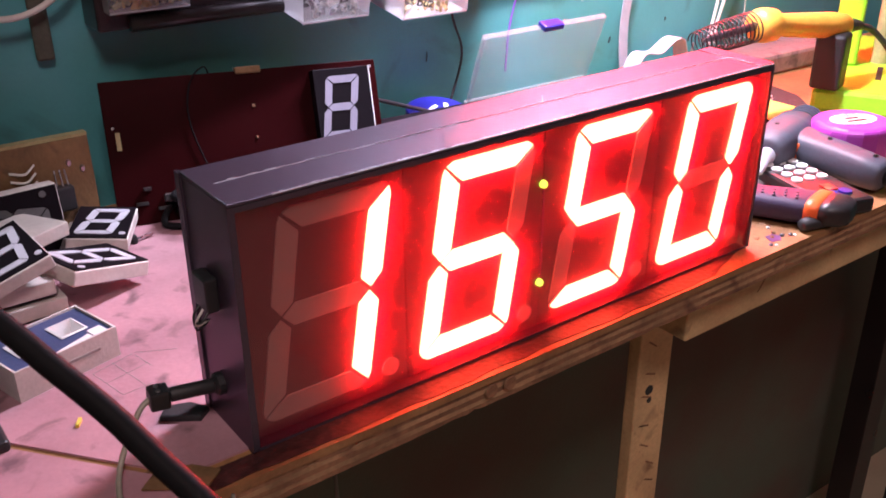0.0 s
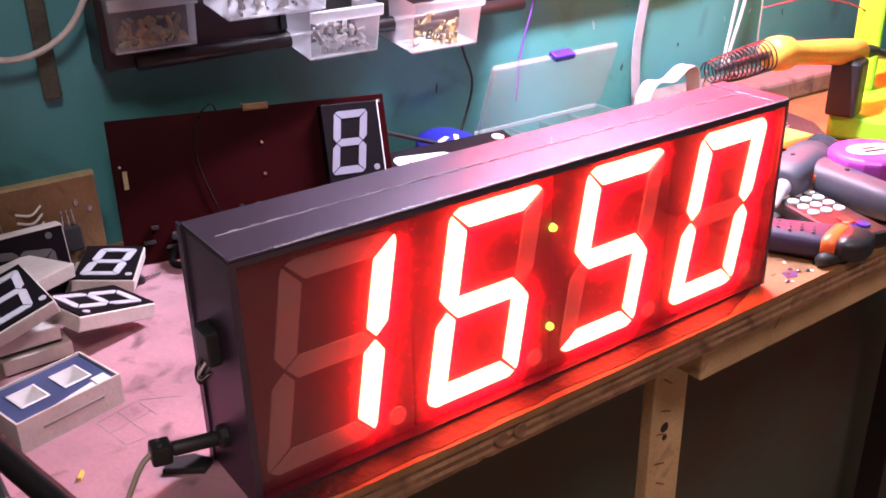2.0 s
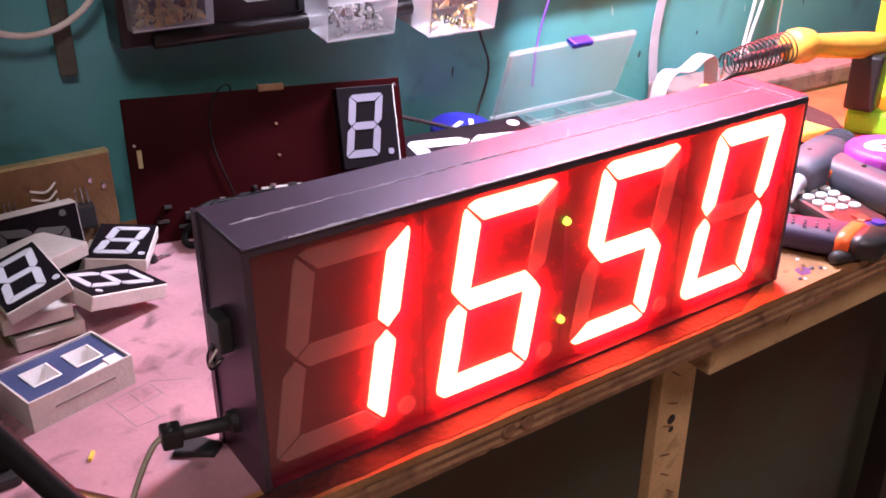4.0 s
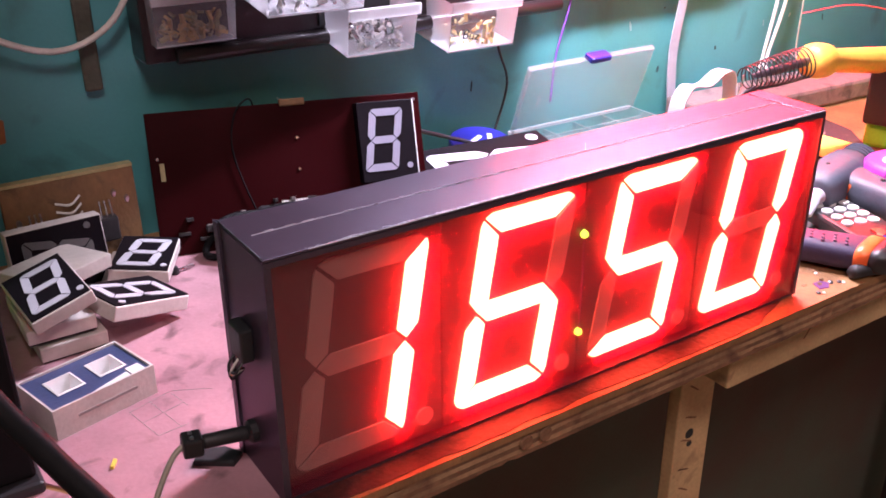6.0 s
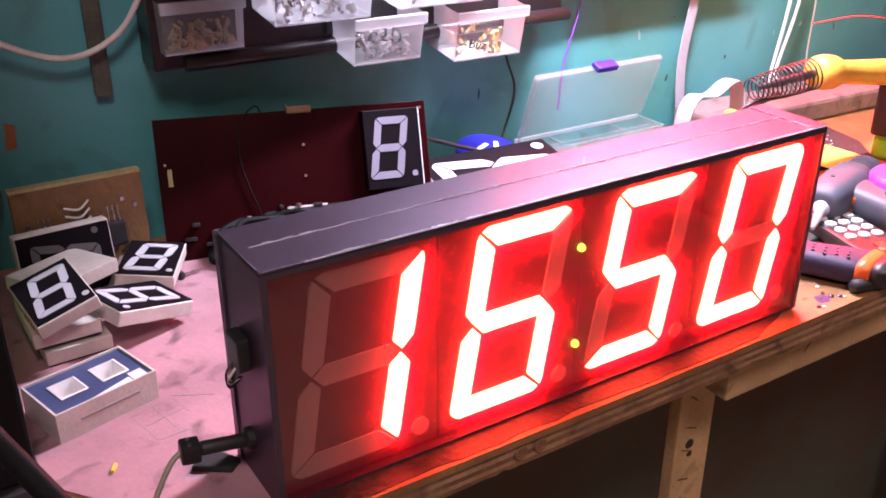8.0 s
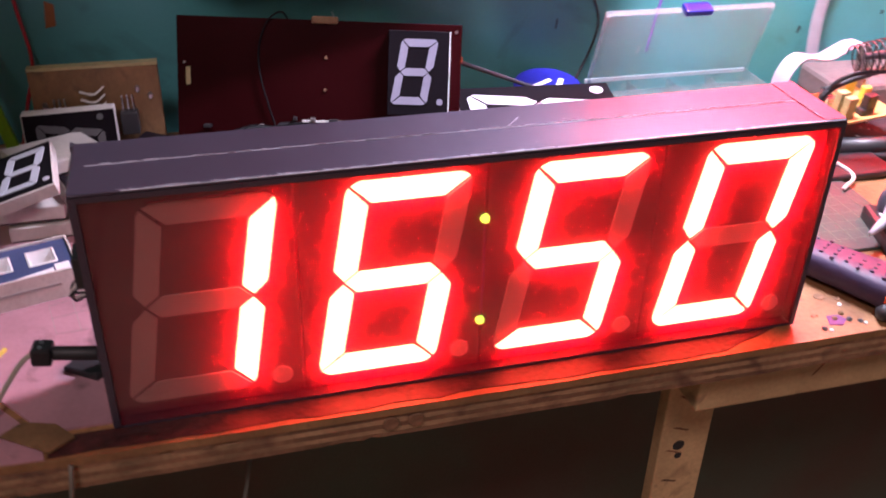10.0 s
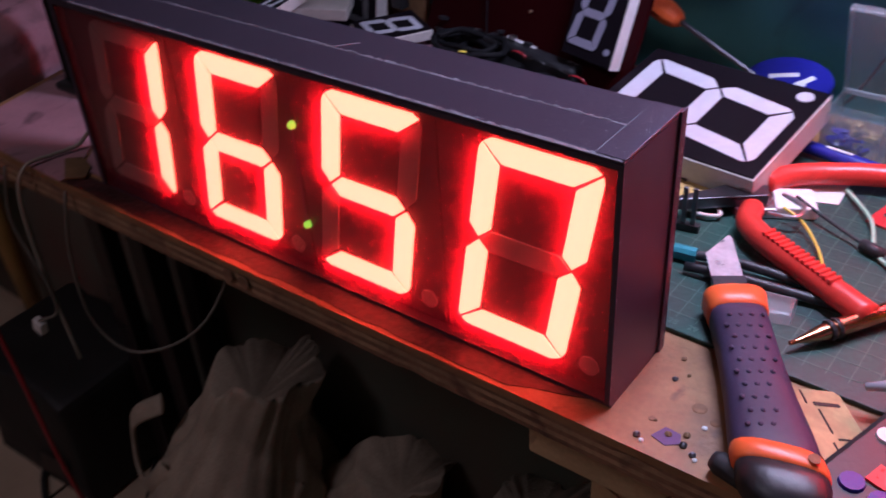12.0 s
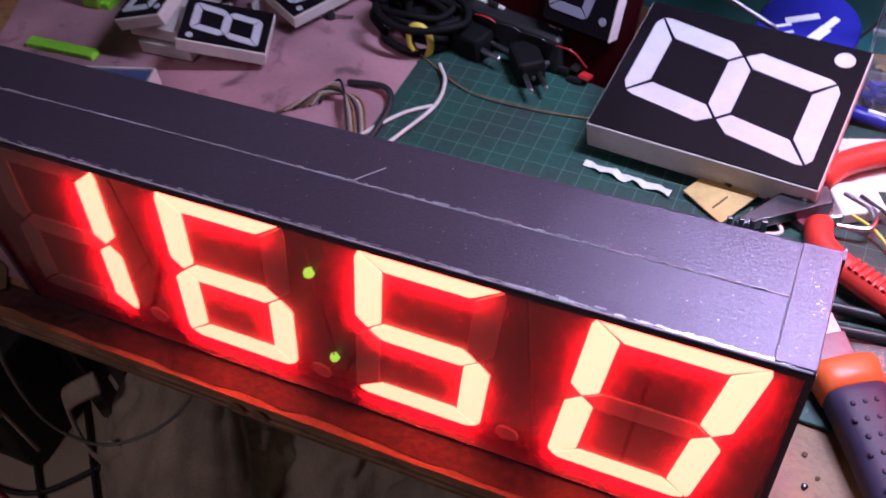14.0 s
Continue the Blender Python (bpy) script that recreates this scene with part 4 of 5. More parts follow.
def parts_bin(m, wx, dy, hz, label, filled, word=""):
    ob = thing("parts_bin", m, label, "bin", "parts bins")
    t, tp = 0.0012, 0.002
    low = [(-wx / 2 + tp / 2, 0), (wx / 2 - tp / 2, 0), (wx / 2 - tp / 2, dy), (-wx / 2 + tp / 2, dy)]
    part("base", prism(low, 0, t), M_BIN, ob)

    def side(a, b, name, material=M_BIN):
        bm = bmesh.new()
        v = [bm.verts.new(p) for p in (a[0], a[1], b[1], b[0])]
        bm.faces.new(v)
        bmesh.ops.solidify(bm, geom=bm.faces[:], thickness=t)
        part(name, bm, material, ob)
    e = [((x, y, t), (x + (tp / 2 if x > 0 else -tp / 2), y + (0.002 if y > 0 else -0.0025), hz)) for x, y in low]
    side(e[0], e[1], "front", M_BINFRONT)
    side(e[1], e[2], "flank")
    side(e[2], e[3], "back")
    side(e[3], e[0], "flank")
    rim = box((-wx / 2 - 0.0012, -0.0056, hz - 0.007), (wx / 2 + 0.0012, -0.0022, hz + 0.001), 0.001)
    part("rim", rim, M_BIN, ob, "thick milky rim")
    rnd = random.Random(int(wx * 1e5) + filled)
    heaps = [bmesh.new(), bmesh.new()]
    for i in range(filled * 2):
        heap = heaps[i % 2]
        s = rnd.uniform(0.001, 0.0024)
        heaps[i % 2] = box((-s * 1.6, -s * 0.6, -s * 0.6), (s * 1.6, s * 0.6, s * 0.6), 0, heap, Matrix.Translation((rnd.uniform(-wx * 0.38, wx * 0.38), 0.004 + (dy - 0.014) * rnd.random() ** 1.6, t + 0.003 + rnd.random() ** 2 * hz * 0.42)) @ pose(0, 0, 0, rnd.uniform(0, 180), rnd.uniform(0, 180), rnd.uniform(0, 180)))
    for heap, material in zip(heaps, ((M_PCBPALE, M_PCB), (M_STEEL, M_WIREW), (M_WIREW, M_BROWNWOOD))[filled % 3]):
        tagged(part("small_parts", heap, material, ob, "heap of small electronic parts"), kind="stuff")
    if word:
        cu = bpy.data.curves.new("writing", "FONT")
        cu.body, cu.size, cu.extrude = word, 0.0105, 0.0001
        tx = bpy.data.objects.new("writing", cu)
        scene.collection.objects.link(tx)
        me = bpy.data.meshes.new_from_object(tx)
        bpy.data.objects.remove(tx)
        w = new("writing", me)
        me.materials.clear()
        me.materials.append(M_INK)
        w.parent = ob
        w.matrix_basis = Matrix.Translation((-wx * 0.36, -0.0045, 0.012)) @ pose(0, 0, 0, 98, 12, 0)
    return ob


parts_bin(pose(-0.022, 0.285, 0.904, 0, 0, -3), 0.055, 0.045, 0.034, "milky plastic bin half full of small yellow parts", 66)
parts_bin(pose(0.101, 0.258, 0.886, 7, 0, -3), 0.054, 0.075, 0.034, "milky plastic bin with grey metal parts", 49)
parts_bin(pose(0.191, 0.262, 0.8765, 7, 0, -3), 0.06, 0.065, 0.038, "milky plastic bin with handwriting and brown buzzers", 21, "Buz")
parts_bin(pose(0.05, 0.252, 0.9215, 6, 0, -3), 0.07, 0.07, 0.036, "milky plastic bin in the upper row", 43)
parts_bin(pose(0.143, 0.252, 0.923, 6, 0, -3), 0.07, 0.07, 0.036, "milky plastic bin in the upper row", 40)

# unseen lit red board over the cabinet, added for the clock's red reflection
# unseen shelf under it, placed to cast the wall's straight shadow edge
solo("shade_shelf", box((0.0, 0.0, 0.0), (0.2, 0.03, 0.011), 0.001), M_SHELF, pose(0.292, 0.2905, 0.9395, 0, 0, -1.5), "dark narrow shelf board on the wall over the bench", "shelf")
sign = thing("added_red_board", pose(0.52, 0.2935, 0.9525, -3, 0, -1.5), "lit red dot display board over the bench", "display board")
part("case", box((-0.26, 0.0, -0.002), (0.3, 0.016, 0.11), 0.002), M_BLACK, sign)
part("lit_front", box((-0.25, -0.003, 0.01), (0.29, -0.0005, 0.1)), M_REDGLOW, sign, "glowing red front")
part("bracket", box((-0.02, 0.016, 0.02), (0.02, 0.0235, 0.08)), M_BLACK, sign)

# ---- organizer with open lid ----
org = thing("component_organizer", pose(0.308, 0.268, TOP, 0, 0, -1), "clear plastic component organizer with its lid open", "organizer")
OW, OD, OH = 0.068, 0.018, 0.028
part("tray_base", box((-OW, -OD, 0.0), (OW, OD, 0.0012)), M_CLEAR, org)
for lo, hi in (((-OW, -OD, 0.0012), (OW, -OD + 0.0014, OH)), ((-OW, OD - 0.0014, 0.0012), (OW, OD, OH)), ((-OW, -OD + 0.0014, 0.0012), (-OW + 0.0014, OD - 0.0014, OH)), ((OW - 0.0014, -OD + 0.0014, 0.0012), (OW, OD - 0.0014, OH))):
    part("tray_wall", box(lo, hi), M_CLEAR, org)
for x in (-0.034, 0.0, 0.034):
    part("divider", box((x - 0.0005, -OD + 0.0014, 0.0012), (x + 0.0005, OD - 0.0014, OH - 0.003)), M_CLEAR, org)
part("divider", box((-OW + 0.0014, -0.0005, 0.0012), (OW - 0.0014, 0.0005, OH - 0.004)), M_CLEAR, org)
part("tray_rim", box((-OW - 0.001, OD - 0.001, OH - 0.003), (OW + 0.001, OD + 0.002, OH), 0.0006), M_BIN, org, "thicker milky hinge rim")
rnd = random.Random(9)
for cx, cy, mm in ((-0.052, -0.009, M_BLUE), (-0.017, 0.009, M_SCREW), (0.017, -0.009, M_STEEL), (-0.05, 0.009, M_SCREW), (0.051, 0.009, M_WIREW), (0.05, -0.009, M_SCREW)):
    heap = bmesh.new()
    for _ in range(22):
        s = rnd.uniform(0.0009, 0.0022)
        heap = box((-s * 2, -s * 0.6, -s * 0.6), (s * 2, s * 0.6, s * 0.6), 0, heap, Matrix.Translation((cx + rnd.uniform(-0.012, 0.012), cy + rnd.uniform(-0.005, 0.005), rnd.uniform(0.003, 0.011))) @ pose(0, 0, 0, rnd.uniform(0, 180), rnd.uniform(0, 60), rnd.uniform(0, 180)))
    tagged(part("small_parts", heap, mm, org), kind="stuff")
LID = Matrix.Translation((0.0, OD, OH)) @ pose(0, 0, 0, 20)
lid = part("lid", box((-OW, -0.0008, 0.0), (OW, 0.0008, 0.064), 0.0004, m=LID), M_CLEAR, org, "open clear lid standing up")
part("lid_rim", box((-OW, -0.004, 0.062), (OW, -0.0008, 0.064), 0.0005, m=LID), M_CLEAR, lid)
for x in (-OW, OW - 0.0016):
    part("lid_rim", box((x, -0.004, 0.001), (x + 0.0016, -0.0008, 0.062), 0.0004, m=LID), M_CLEAR, lid)
part("lid_catch", box((-0.008, -0.009, 0.0618), (0.014, 0.002, 0.0672), 0.0015, m=LID), M_BLUE, lid, "dark blue catch")

# blue tin or roll beside the organizer
roll = thing("tape_roll", pose(0.207, 0.286, TOP + 0.004, 10, 0, 0), "round deep blue tin with white printing", "tin")
part("body", lathe([(0.026, 0.0), (0.027, 0.001), (0.027, 0.023), (0.026, 0.024)], 32), M_BLUE, roll, smooth=False)
for k, (x, y, w, hh, a) in enumerate(((-0.004, 0.004, 0.018, 0.004, 25), (0.006, -0.006, 0.014, 0.006, 60), (0.011, 0.004, 0.01, 0.004, 60), (-0.014, -0.004, 0.012, 0.0016, 25), (-0.012, -0.009, 0.012, 0.0012, 25))):
    part("print_bar", box((-w / 2, -hh / 2, 0.024), (w / 2, hh / 2, 0.0243), m=Matrix.Translation((x, y, 0)) @ pose(0, 0, 0, 0, 0, a)), M_WHITE, roll)

# ribbon cable and circuit clutter

def strip(name, pts, across, label):
    """A flat band along pts, 'across' is its half width as a vector."""
    line, a = glide(pts, 8), Vector(across)
    base = line[0].copy()
    bm = bmesh.new()
    rows = []
    for i, q in enumerate(line):
        n = (line[min(i + 1, len(line) - 1)] - line[max(i - 1, 0)]).cross(a).normalized() * 0.0006
        rows.append([bm.verts.new(q - base + s * a + k * n) for s, k in ((-1, -1), (1, -1), (1, 1), (-1, 1))])
    for r0, r1 in zip(rows, rows[1:]):
        for j in range(4):
            bm.faces.new((r0[j], r0[(j + 1) % 4], r1[(j + 1) % 4], r1[j]))
    bm.faces.new(rows[0][::-1])
    bm.faces.new(rows[-1])
    return solo(name, bm, M_RIBBON, Matrix.Translation(base), label, "ribbon cable", "ribbon cables")


strip("ribbon_cable", [(0.362, 0.213, TOP + 0.004), (0.359, 0.214, TOP + 0.028), (0.363, 0.215, TOP + 0.05), (0.375, 0.217, TOP + 0.0615), (0.398, 0.22, TOP + 0.0585), (0.422, 0.224, TOP + 0.066), (0.437, 0.226, TOP + 0.06), (0.442, 0.224, TOP + 0.02)], (0.0015, -0.007, 0.0), "looped grey ribbon cable beside the organizer")
strip("ribbon_cable", [(0.468, 0.314, 0.91), (0.463, 0.312, 0.876), (0.455, 0.311, 0.828), (0.456, 0.309, 0.785), (0.458, 0.306, TOP + 0.001)], (0.0055, 0.0, 0.0), "grey ribbon cable hanging down the wall")
pcb = thing("circuit_board", pose(0.408, 0.2, TOP + 0.026, 6, 0, 10), "brown circuit board crowded with components", "circuit board")
part("board", box((-0.035, -0.022, 0), (0.035, 0.022, 0.0016)), M_PCB, pcb)
rnd = random.Random(3)
for k in range(9):
    x, y, z = rnd.uniform(-0.028, 0.028), rnd.uniform(-0.016, 0.016), rnd.uniform(0.006, 0.02)
    s = rnd.uniform(0.003, 0.006)
    part("component", box((x - s, y - s * 0.7, 0.0016), (x + s, y + s * 0.7, z), 0.0006), (M_STEEL, M_BLACK, M_PCBPALE, M_WIREY)[k % 4], pcb)
part("post", lathe([(0.001, 0.0016), (0.001, 0.04)], 8, m=Matrix.Translation((0.02, 0.004, 0))), M_STEEL, pcb)

# ---- cutting mat ----
mat_ob = thing("cutting_mat", pose(0.17, 0.148, TOP + 0.0001, 0, 0, -1.2), "worn green cutting mat with a printed grid", "cutting mat")
part("sheet", box((-0.171, -0.092, 0), (0.2, 0.092, 0.0025), 0.0006), M_MAT, mat_ob)
grid = bmesh.new()
for k in range(36):
    x = -0.16 + 0.01 * k
    grid = box((x - 0.00022, -0.083, 0.0025), (x + 0.00022, 0.083, 0.0026), 0, grid)
for k in range(17):
    y = -0.08 + 0.01 * k
    grid = box((-0.163, y - 0.00022, 0.00262), (0.192, y + 0.00022, 0.0027), 0, grid)
tagged(part("printed_grid", grid, M_MATLINE, mat_ob, "pale printed centimetre grid"), kind="stuff")
for k, word in enumerate(("27", "28", "29", "30")):
    cu = bpy.data.curves.new("numeral", "FONT")
    cu.body, cu.size = word, 0.005
    tx = bpy.data.objects.new("numeral", cu)
    scene.collection.objects.link(tx)
    me = bpy.data.meshes.new_from_object(tx)
    bpy.data.objects.remove(tx)
    me.materials.clear()
    me.materials.append(M_MATLINE)
    w = new("numeral", me)
    w.parent = mat_ob
    w.matrix_basis = Matrix.Translation((0.058 + 0.01 * k, -0.0885, 0.0027))
MT = TOP + 0.0028

# ---- knife ----
KD = math.degrees(math.atan2(0.85, -0.53))
knife = thing("utility_knife", pose(0.289, 0.031, TOP, 0, 0, KD) @ Matrix.Diagonal((1, 0.88, 0.95, 1)), "utility knife with dark dotted grip and orange collars", "knife")
part("grip", loft([(-0.048, 0.0165, 0.003, 0.0190), (-0.040, 0.0185, 0.001, 0.0205), (-0.030, 0.0182, 0.001, 0.0205), (-0.01, 0.0160, 0.001, 0.0205), (0.015, 0.0146, 0.001, 0.0205), (0.04, 0.0146, 0.001, 0.0205), (0.047, 0.0142, 0.002, 0.0205)], shear=0.12), M_GRIP, knife, "dark rubber grip with raised dots", smooth=True)
part("collar", loft([(0.0435, 0.0142, 0.003, 0.019), (0.0445, 0.0154, 0.001, 0.0215), (0.050, 0.0158, 0.0008, 0.0222), (0.055, 0.0166, 0.0008, 0.0222), (0.0575, 0.0160, 0.002, 0.0212), (0.0585, 0.0135, 0.005, 0.018)]), M_ORANGE, knife, "orange front collar", smooth=True)
part("collar", loft([(-0.0505, 0.0182, 0.001, 0.0205), (-0.049, 0.0194, 0.0004, 0.0218), (-0.045, 0.0196, 0.0004, 0.022), (-0.0415, 0.0192, 0.0006, 0.0218), (-0.0405, 0.018, 0.002, 0.0205)], shear=0.28), M_ORANGE, knife, "slanted orange rear band", smooth=True)
part("end_cap", loft([(-0.068, 0.008, 0.006, 0.015), (-0.0665, 0.0125, 0.003, 0.0175), (-0.062, 0.0165, 0.0015, 0.02), (-0.055, 0.0186, 0.0008, 0.0208), (-0.048, 0.0186, 0.0008, 0.0208)], shear=0.2), M_BLACK, knife, "rounded black end cap", smooth=True)
part("lanyard_hole", lathe([(0.0026, 0.0), (0.0026, 0.0004)], 12, m=Matrix.Translation((-0.0495, -0.012, 0.0219))), M_PLYDARK, knife)
part("holder", box((0.0575, -0.0092, 0.010), (0.0735, 0.0092, 0.0135), 0.0005), M_DARKSTEEL, knife)
part("blade", prism([(0.062, -0.0085), (0.108, -0.0085), (0.110, -0.007), (0.094, 0.0085), (0.062, 0.0085)], 0.0112, 0.0118), mat("bright_blade", (0.68, 0.7, 0.74), 0.3, metal=0.42, vary=0.1, stain=90), knife, "broad bright steel blade")
bump = lathe([(0.0013, 0), (0.0011, 0.0007), (0.0005, 0.001)], 8)
bump_me = bpy.data.meshes.new("dot")
bump.to_mesh(bump_me)
bump.free()
bump_me.materials.append(M_GRIP)
for i in range(10):
    for j in range(4 if i < 6 else 3):
        o = new("dot", bump_me)
        o.parent = knife
        o.matrix_basis = Matrix.Translation((0.036 - 0.0074 * i, 0.0068 - 0.0055 * j + 0.0025 * (i % 2) + 0.0002 * i, 0.0201))

# ---- pliers ----
pl = thing("pliers", pose(0.229, 0.168, MT), "long-nosed cutters with bright red handles lying open", "pliers")
part("jaw", prism([(-0.004, -0.012), (-0.026, -0.0285), (-0.0285, -0.0255), (-0.008, 0.004), (0.008, 0.01), (0.012, 0.0)], 0.006, 0.0125, bevel=0.0008), M_DARKSTEEL, pl, "dark steel jaw")
part("jaw", prism([(0.0, 0.011), (-0.045, 0.0235), (-0.046, 0.021), (-0.012, -0.004), (0.004, -0.014), (0.012, -0.004)], 0.0012, 0.0058, bevel=0.0006), mat("red_steel", (0.3, 0.09, 0.12), 0.3, 0.7), pl, "reddish steel jaw")
part("rivet", lathe([(0.0042, 0.0125), (0.0042, 0.0138), (0.003, 0.0146)], 16), M_STEEL, pl)
part("handle", tube([(0.004, 0.016, 0.009), (0.012, 0.030, 0.009), (0.03, 0.044, 0.009), (0.058, 0.056, 0.01), (0.085, 0.062, 0.01)], 0.0065, 12, 6), M_RED, pl, "glossy red dipped handle", smooth=True)
part("handle", tube([(0.008, -0.012, 0.009), (0.012, -0.026, 0.009), (0.03, -0.04, 0.009), (0.06, -0.056, 0.009), (0.085, -0.068, 0.008)], 0.0065, 12, 6), M_RED, pl, "glossy red dipped handle", smooth=True)
for k in range(14):
    p = Vector((0.026 + 0.003 * k, -0.0375 - 0.00165 * k, 0.0153))
    part("ridge", lathe([(0.0012, -0.0035), (0.0012, 0.0035)], 6, m=Matrix.Translation(p) @ pose(0, 0, 0, 90, 0, -28)), M_RED, pl)
part("spring", tube([(0.016, 0.012, 0.008), (0.03, 0.004, 0.009), (0.03, -0.008, 0.009), (0.016, -0.01, 0.008)], 0.0012, 8), M_STEEL, pl)

# ---- small things on the mat ----
probe = thing("copper_probe", pose(0.29, 0.067, MT + 0.005, 0, 0, 56), "copper-coloured metal barrel tool with black rings", "tool")
part("barrel", lathe([(0.0009, 0.0), (0.0012, 0.004), (0.0036, 0.016), (0.0042, 0.024), (0.0042, 0.085), (0.003, 0.09)], 16, m=pose(0, 0, 0, 0, 88, 0)), M_COPPER, probe, smooth=True)
for x in (0.02, 0.0235):
    part("ring", lathe([(0.0048, x), (0.0052, x + 0.001), (0.0048, x + 0.002)], 14, m=pose(0, 0, 0, 0, 88, 0)), M_RUBBER, probe)


def small_board(name, m, sx, sy, material, label, chips):
    ob = thing(name, m, label, "circuit board", "small circuit boards")
    part("board", box((-sx / 2, -sy / 2, 0), (sx / 2, sy / 2, 0.0014), 0.0002), material, ob)
    for x, y, w, d, hh, mm in chips:
        part("component", box((x - w / 2, y - d / 2, 0.0014), (x + w / 2, y + d / 2, 0.0014 + hh), 0.0003), mm, ob)
    return ob


small_board("pale_board", pose(0.3235, 0.028, TOP + 0.0038, -15, 0, -48.5), 0.050, 0.025, M_PCBPALE, "pale circuit board with dark tracks on the bench",
            [(-0.016, 0.003, 0.002, 0.012, 0.0002, M_INK), (-0.006, -0.002, 0.014, 0.0008, 0.0002, M_INK), (0.004, 0.004, 0.0008, 0.01, 0.0002, M_INK), (0.012, -0.004, 0.012, 0.0008, 0.0002, M_INK), (0.02, 0.004, 0.0008, 0.012, 0.0002, M_INK), (0.01, 0.007, 0.014, 0.0008, 0.0002, M_INK), (0.022, -0.005, 0.004, 0.004, 0.0015, M_STEEL), (-0.02, -0.006, 0.008, 0.0008, 0.0002, M_INK)])
small_board("red_board", pose(0.308, 0.196, MT, 0, 0, -14), 0.038, 0.024, M_PCBRED, "small red circuit board with a blue terminal", [(-0.005, -0.002, 0.009, 0.008, 0.007, M_BLUE), (0.008, -0.006, 0.012, 0.004, 0.003, M_BLACK), (-0.014, 0.006, 0.004, 0.003, 0.001, M_WHITE), (0.008, 0.006, 0.01, 0.002, 0.0003, M_WHITE), (-0.013, -0.002, 0.003, 0.003, 0.001, M_STEEL)])
small_board("orange_board", pose(0.192, 0.168, MT + 0.004, 10, 4, -32), 0.026, 0.032, M_PCB, "tan circuit board piece with a black chip", [(-0.002, 0.003, 0.006, 0.004, 0.0015, M_BLACK), (-0.004, 0.01, 0.005, 0.0008, 0.0002, M_INK), (0.004, -0.008, 0.0008, 0.01, 0.0002, M_INK)])
sock = thing("teal_socket", pose(0.334, 0.216, MT, 0, 0, -55), "teal plastic test socket", "socket")
part("body", box((-0.026, -0.008, 0), (0.026, 0.008, 0.011), 0.0012), mat("teal_plastic", (0.02, 0.25, 0.27), 0.4, vary=0.08), sock)
for k in range(10):
    part("slot", box((-0.021 + 0.0045 * k, -0.0045, 0.011), (-0.0185 + 0.0045 * k, 0.0045, 0.0113)), M_INK, sock)
pen = thing("blue_pen", pose(0.247, 0.2425, MT + 0.0042, 0, 0, -9), "blue ballpoint pen with white print", "pen")
part("barrel", lathe([(0.003, -0.04), (0.004, -0.035), (0.004, 0.035), (0.0025, 0.045)], 12, m=pose(0, 0, 0, 0, 90, 0)), M_BLUE, pen, smooth=True)
part("print_bar", box((0.0, -0.001, 0.0039), (0.016, 0.001, 0.0043)), M_WHITE, pen)
sil = thing("silver_block", pose(0.247, 0.178, MT, 0, 0, 28), "white and silver metal block with a clip", "block")
part("body", box((-0.015, -0.010, 0), (0.015, 0.010, 0.006), 0.001), M_STEEL, sil)
part("cover", box((-0.006, -0.0103, 0.0003), (0.0153, 0.0103, 0.0075), 0.001), M_WHITE, sil)
solo("paper_scrap", prism([(-0.015, -0.022), (0.015, -0.018), (0.02, 0.02), (-0.012, 0.016)], 0, 0.0006), M_PAPER, pose(0.252, 0.212, MT, 0, 0, 10), "white paper scrap on the mat", "paper")
cord("yellow_wire", [(0.25, 0.166, MT + 0.009), (0.262, 0.162, MT + 0.006), (0.275, 0.148, MT + 0.003), (0.285, 0.13, MT + 0.002)], 0.0008, M_WIREY, "thin yellow wire on the mat")
cord("green_white_wire", [(0.27, 0.21, MT + 0.003), (0.29, 0.185, MT + 0.004), (0.30, 0.16, MT + 0.002), (0.315, 0.145, MT + 0.003), (0.32, 0.13, MT + 0.002)], 0.0011, M_WIREGR, "twisted green and white wire pair")
cord("white_loop_wire", [(0.33, 0.15, MT + 0.003), (0.35, 0.165, MT + 0.006), (0.372, 0.16, MT + 0.005), (0.378, 0.135, MT + 0.003), (0.36, 0.12, MT + 0.002)], 0.0013, M_WIREW, "white wire loop on the mat", group="white wires")
cord("black_thin_wire", [(0.252, 0.18, MT + 0.009), (0.27, 0.172, MT + 0.006), (0.292, 0.162, MT + 0.004), (0.3, 0.158, MT + 0.004)], 0.0009, M_RUBBER, "thin black wire with shrink sleeve")
solo("shrink_sleeve", lathe([(0.003, -0.006), (0.0034, 0.0), (0.003, 0.006)], 10), M_RUBBER, pose(0.298, 0.16, MT + 0.0035, 0, 90, -20), "short black heat-shrink sleeve on a wire", "sleeve", smooth=True)
tw = thing("tweezers", pose(0.222, 0.107, MT, 0, 0, 3), "black tweezers with a teal tip on the mat", "tweezers")
part("arm", tube([(0.0, 0.0, 0.004), (0.03, 0.004, 0.005), (0.08, 0.003, 0.003)], 0.0025, 8, 4, flat=0.6), M_BLACK, tw, smooth=True)
part("arm", tube([(0.004, -0.010, 0.004), (0.03, -0.008, 0.005), (0.085, -0.004, 0.003)], 0.0025, 8, 4, flat=0.6), M_BLACK, tw, smooth=True)
part("sleeve", tube([(-0.006, 0.0, 0.004), (0.006, 0.001, 0.004)], 0.004, 10, 2), mat("teal_sleeve", (0.03, 0.3, 0.35), 0.4), tw)
comb = thing("pin_header", pose(0.207, 0.132, MT, 0, 0, 10), "strip of tall steel header pins", "connector")
for k in range(4):
    part("pin", box((-0.009 + 0.005 * k, -0.001, 0.004), (-0.0065 + 0.005 * k, 0.001, 0.026), 0.0004), M_DARKSTEEL, comb)
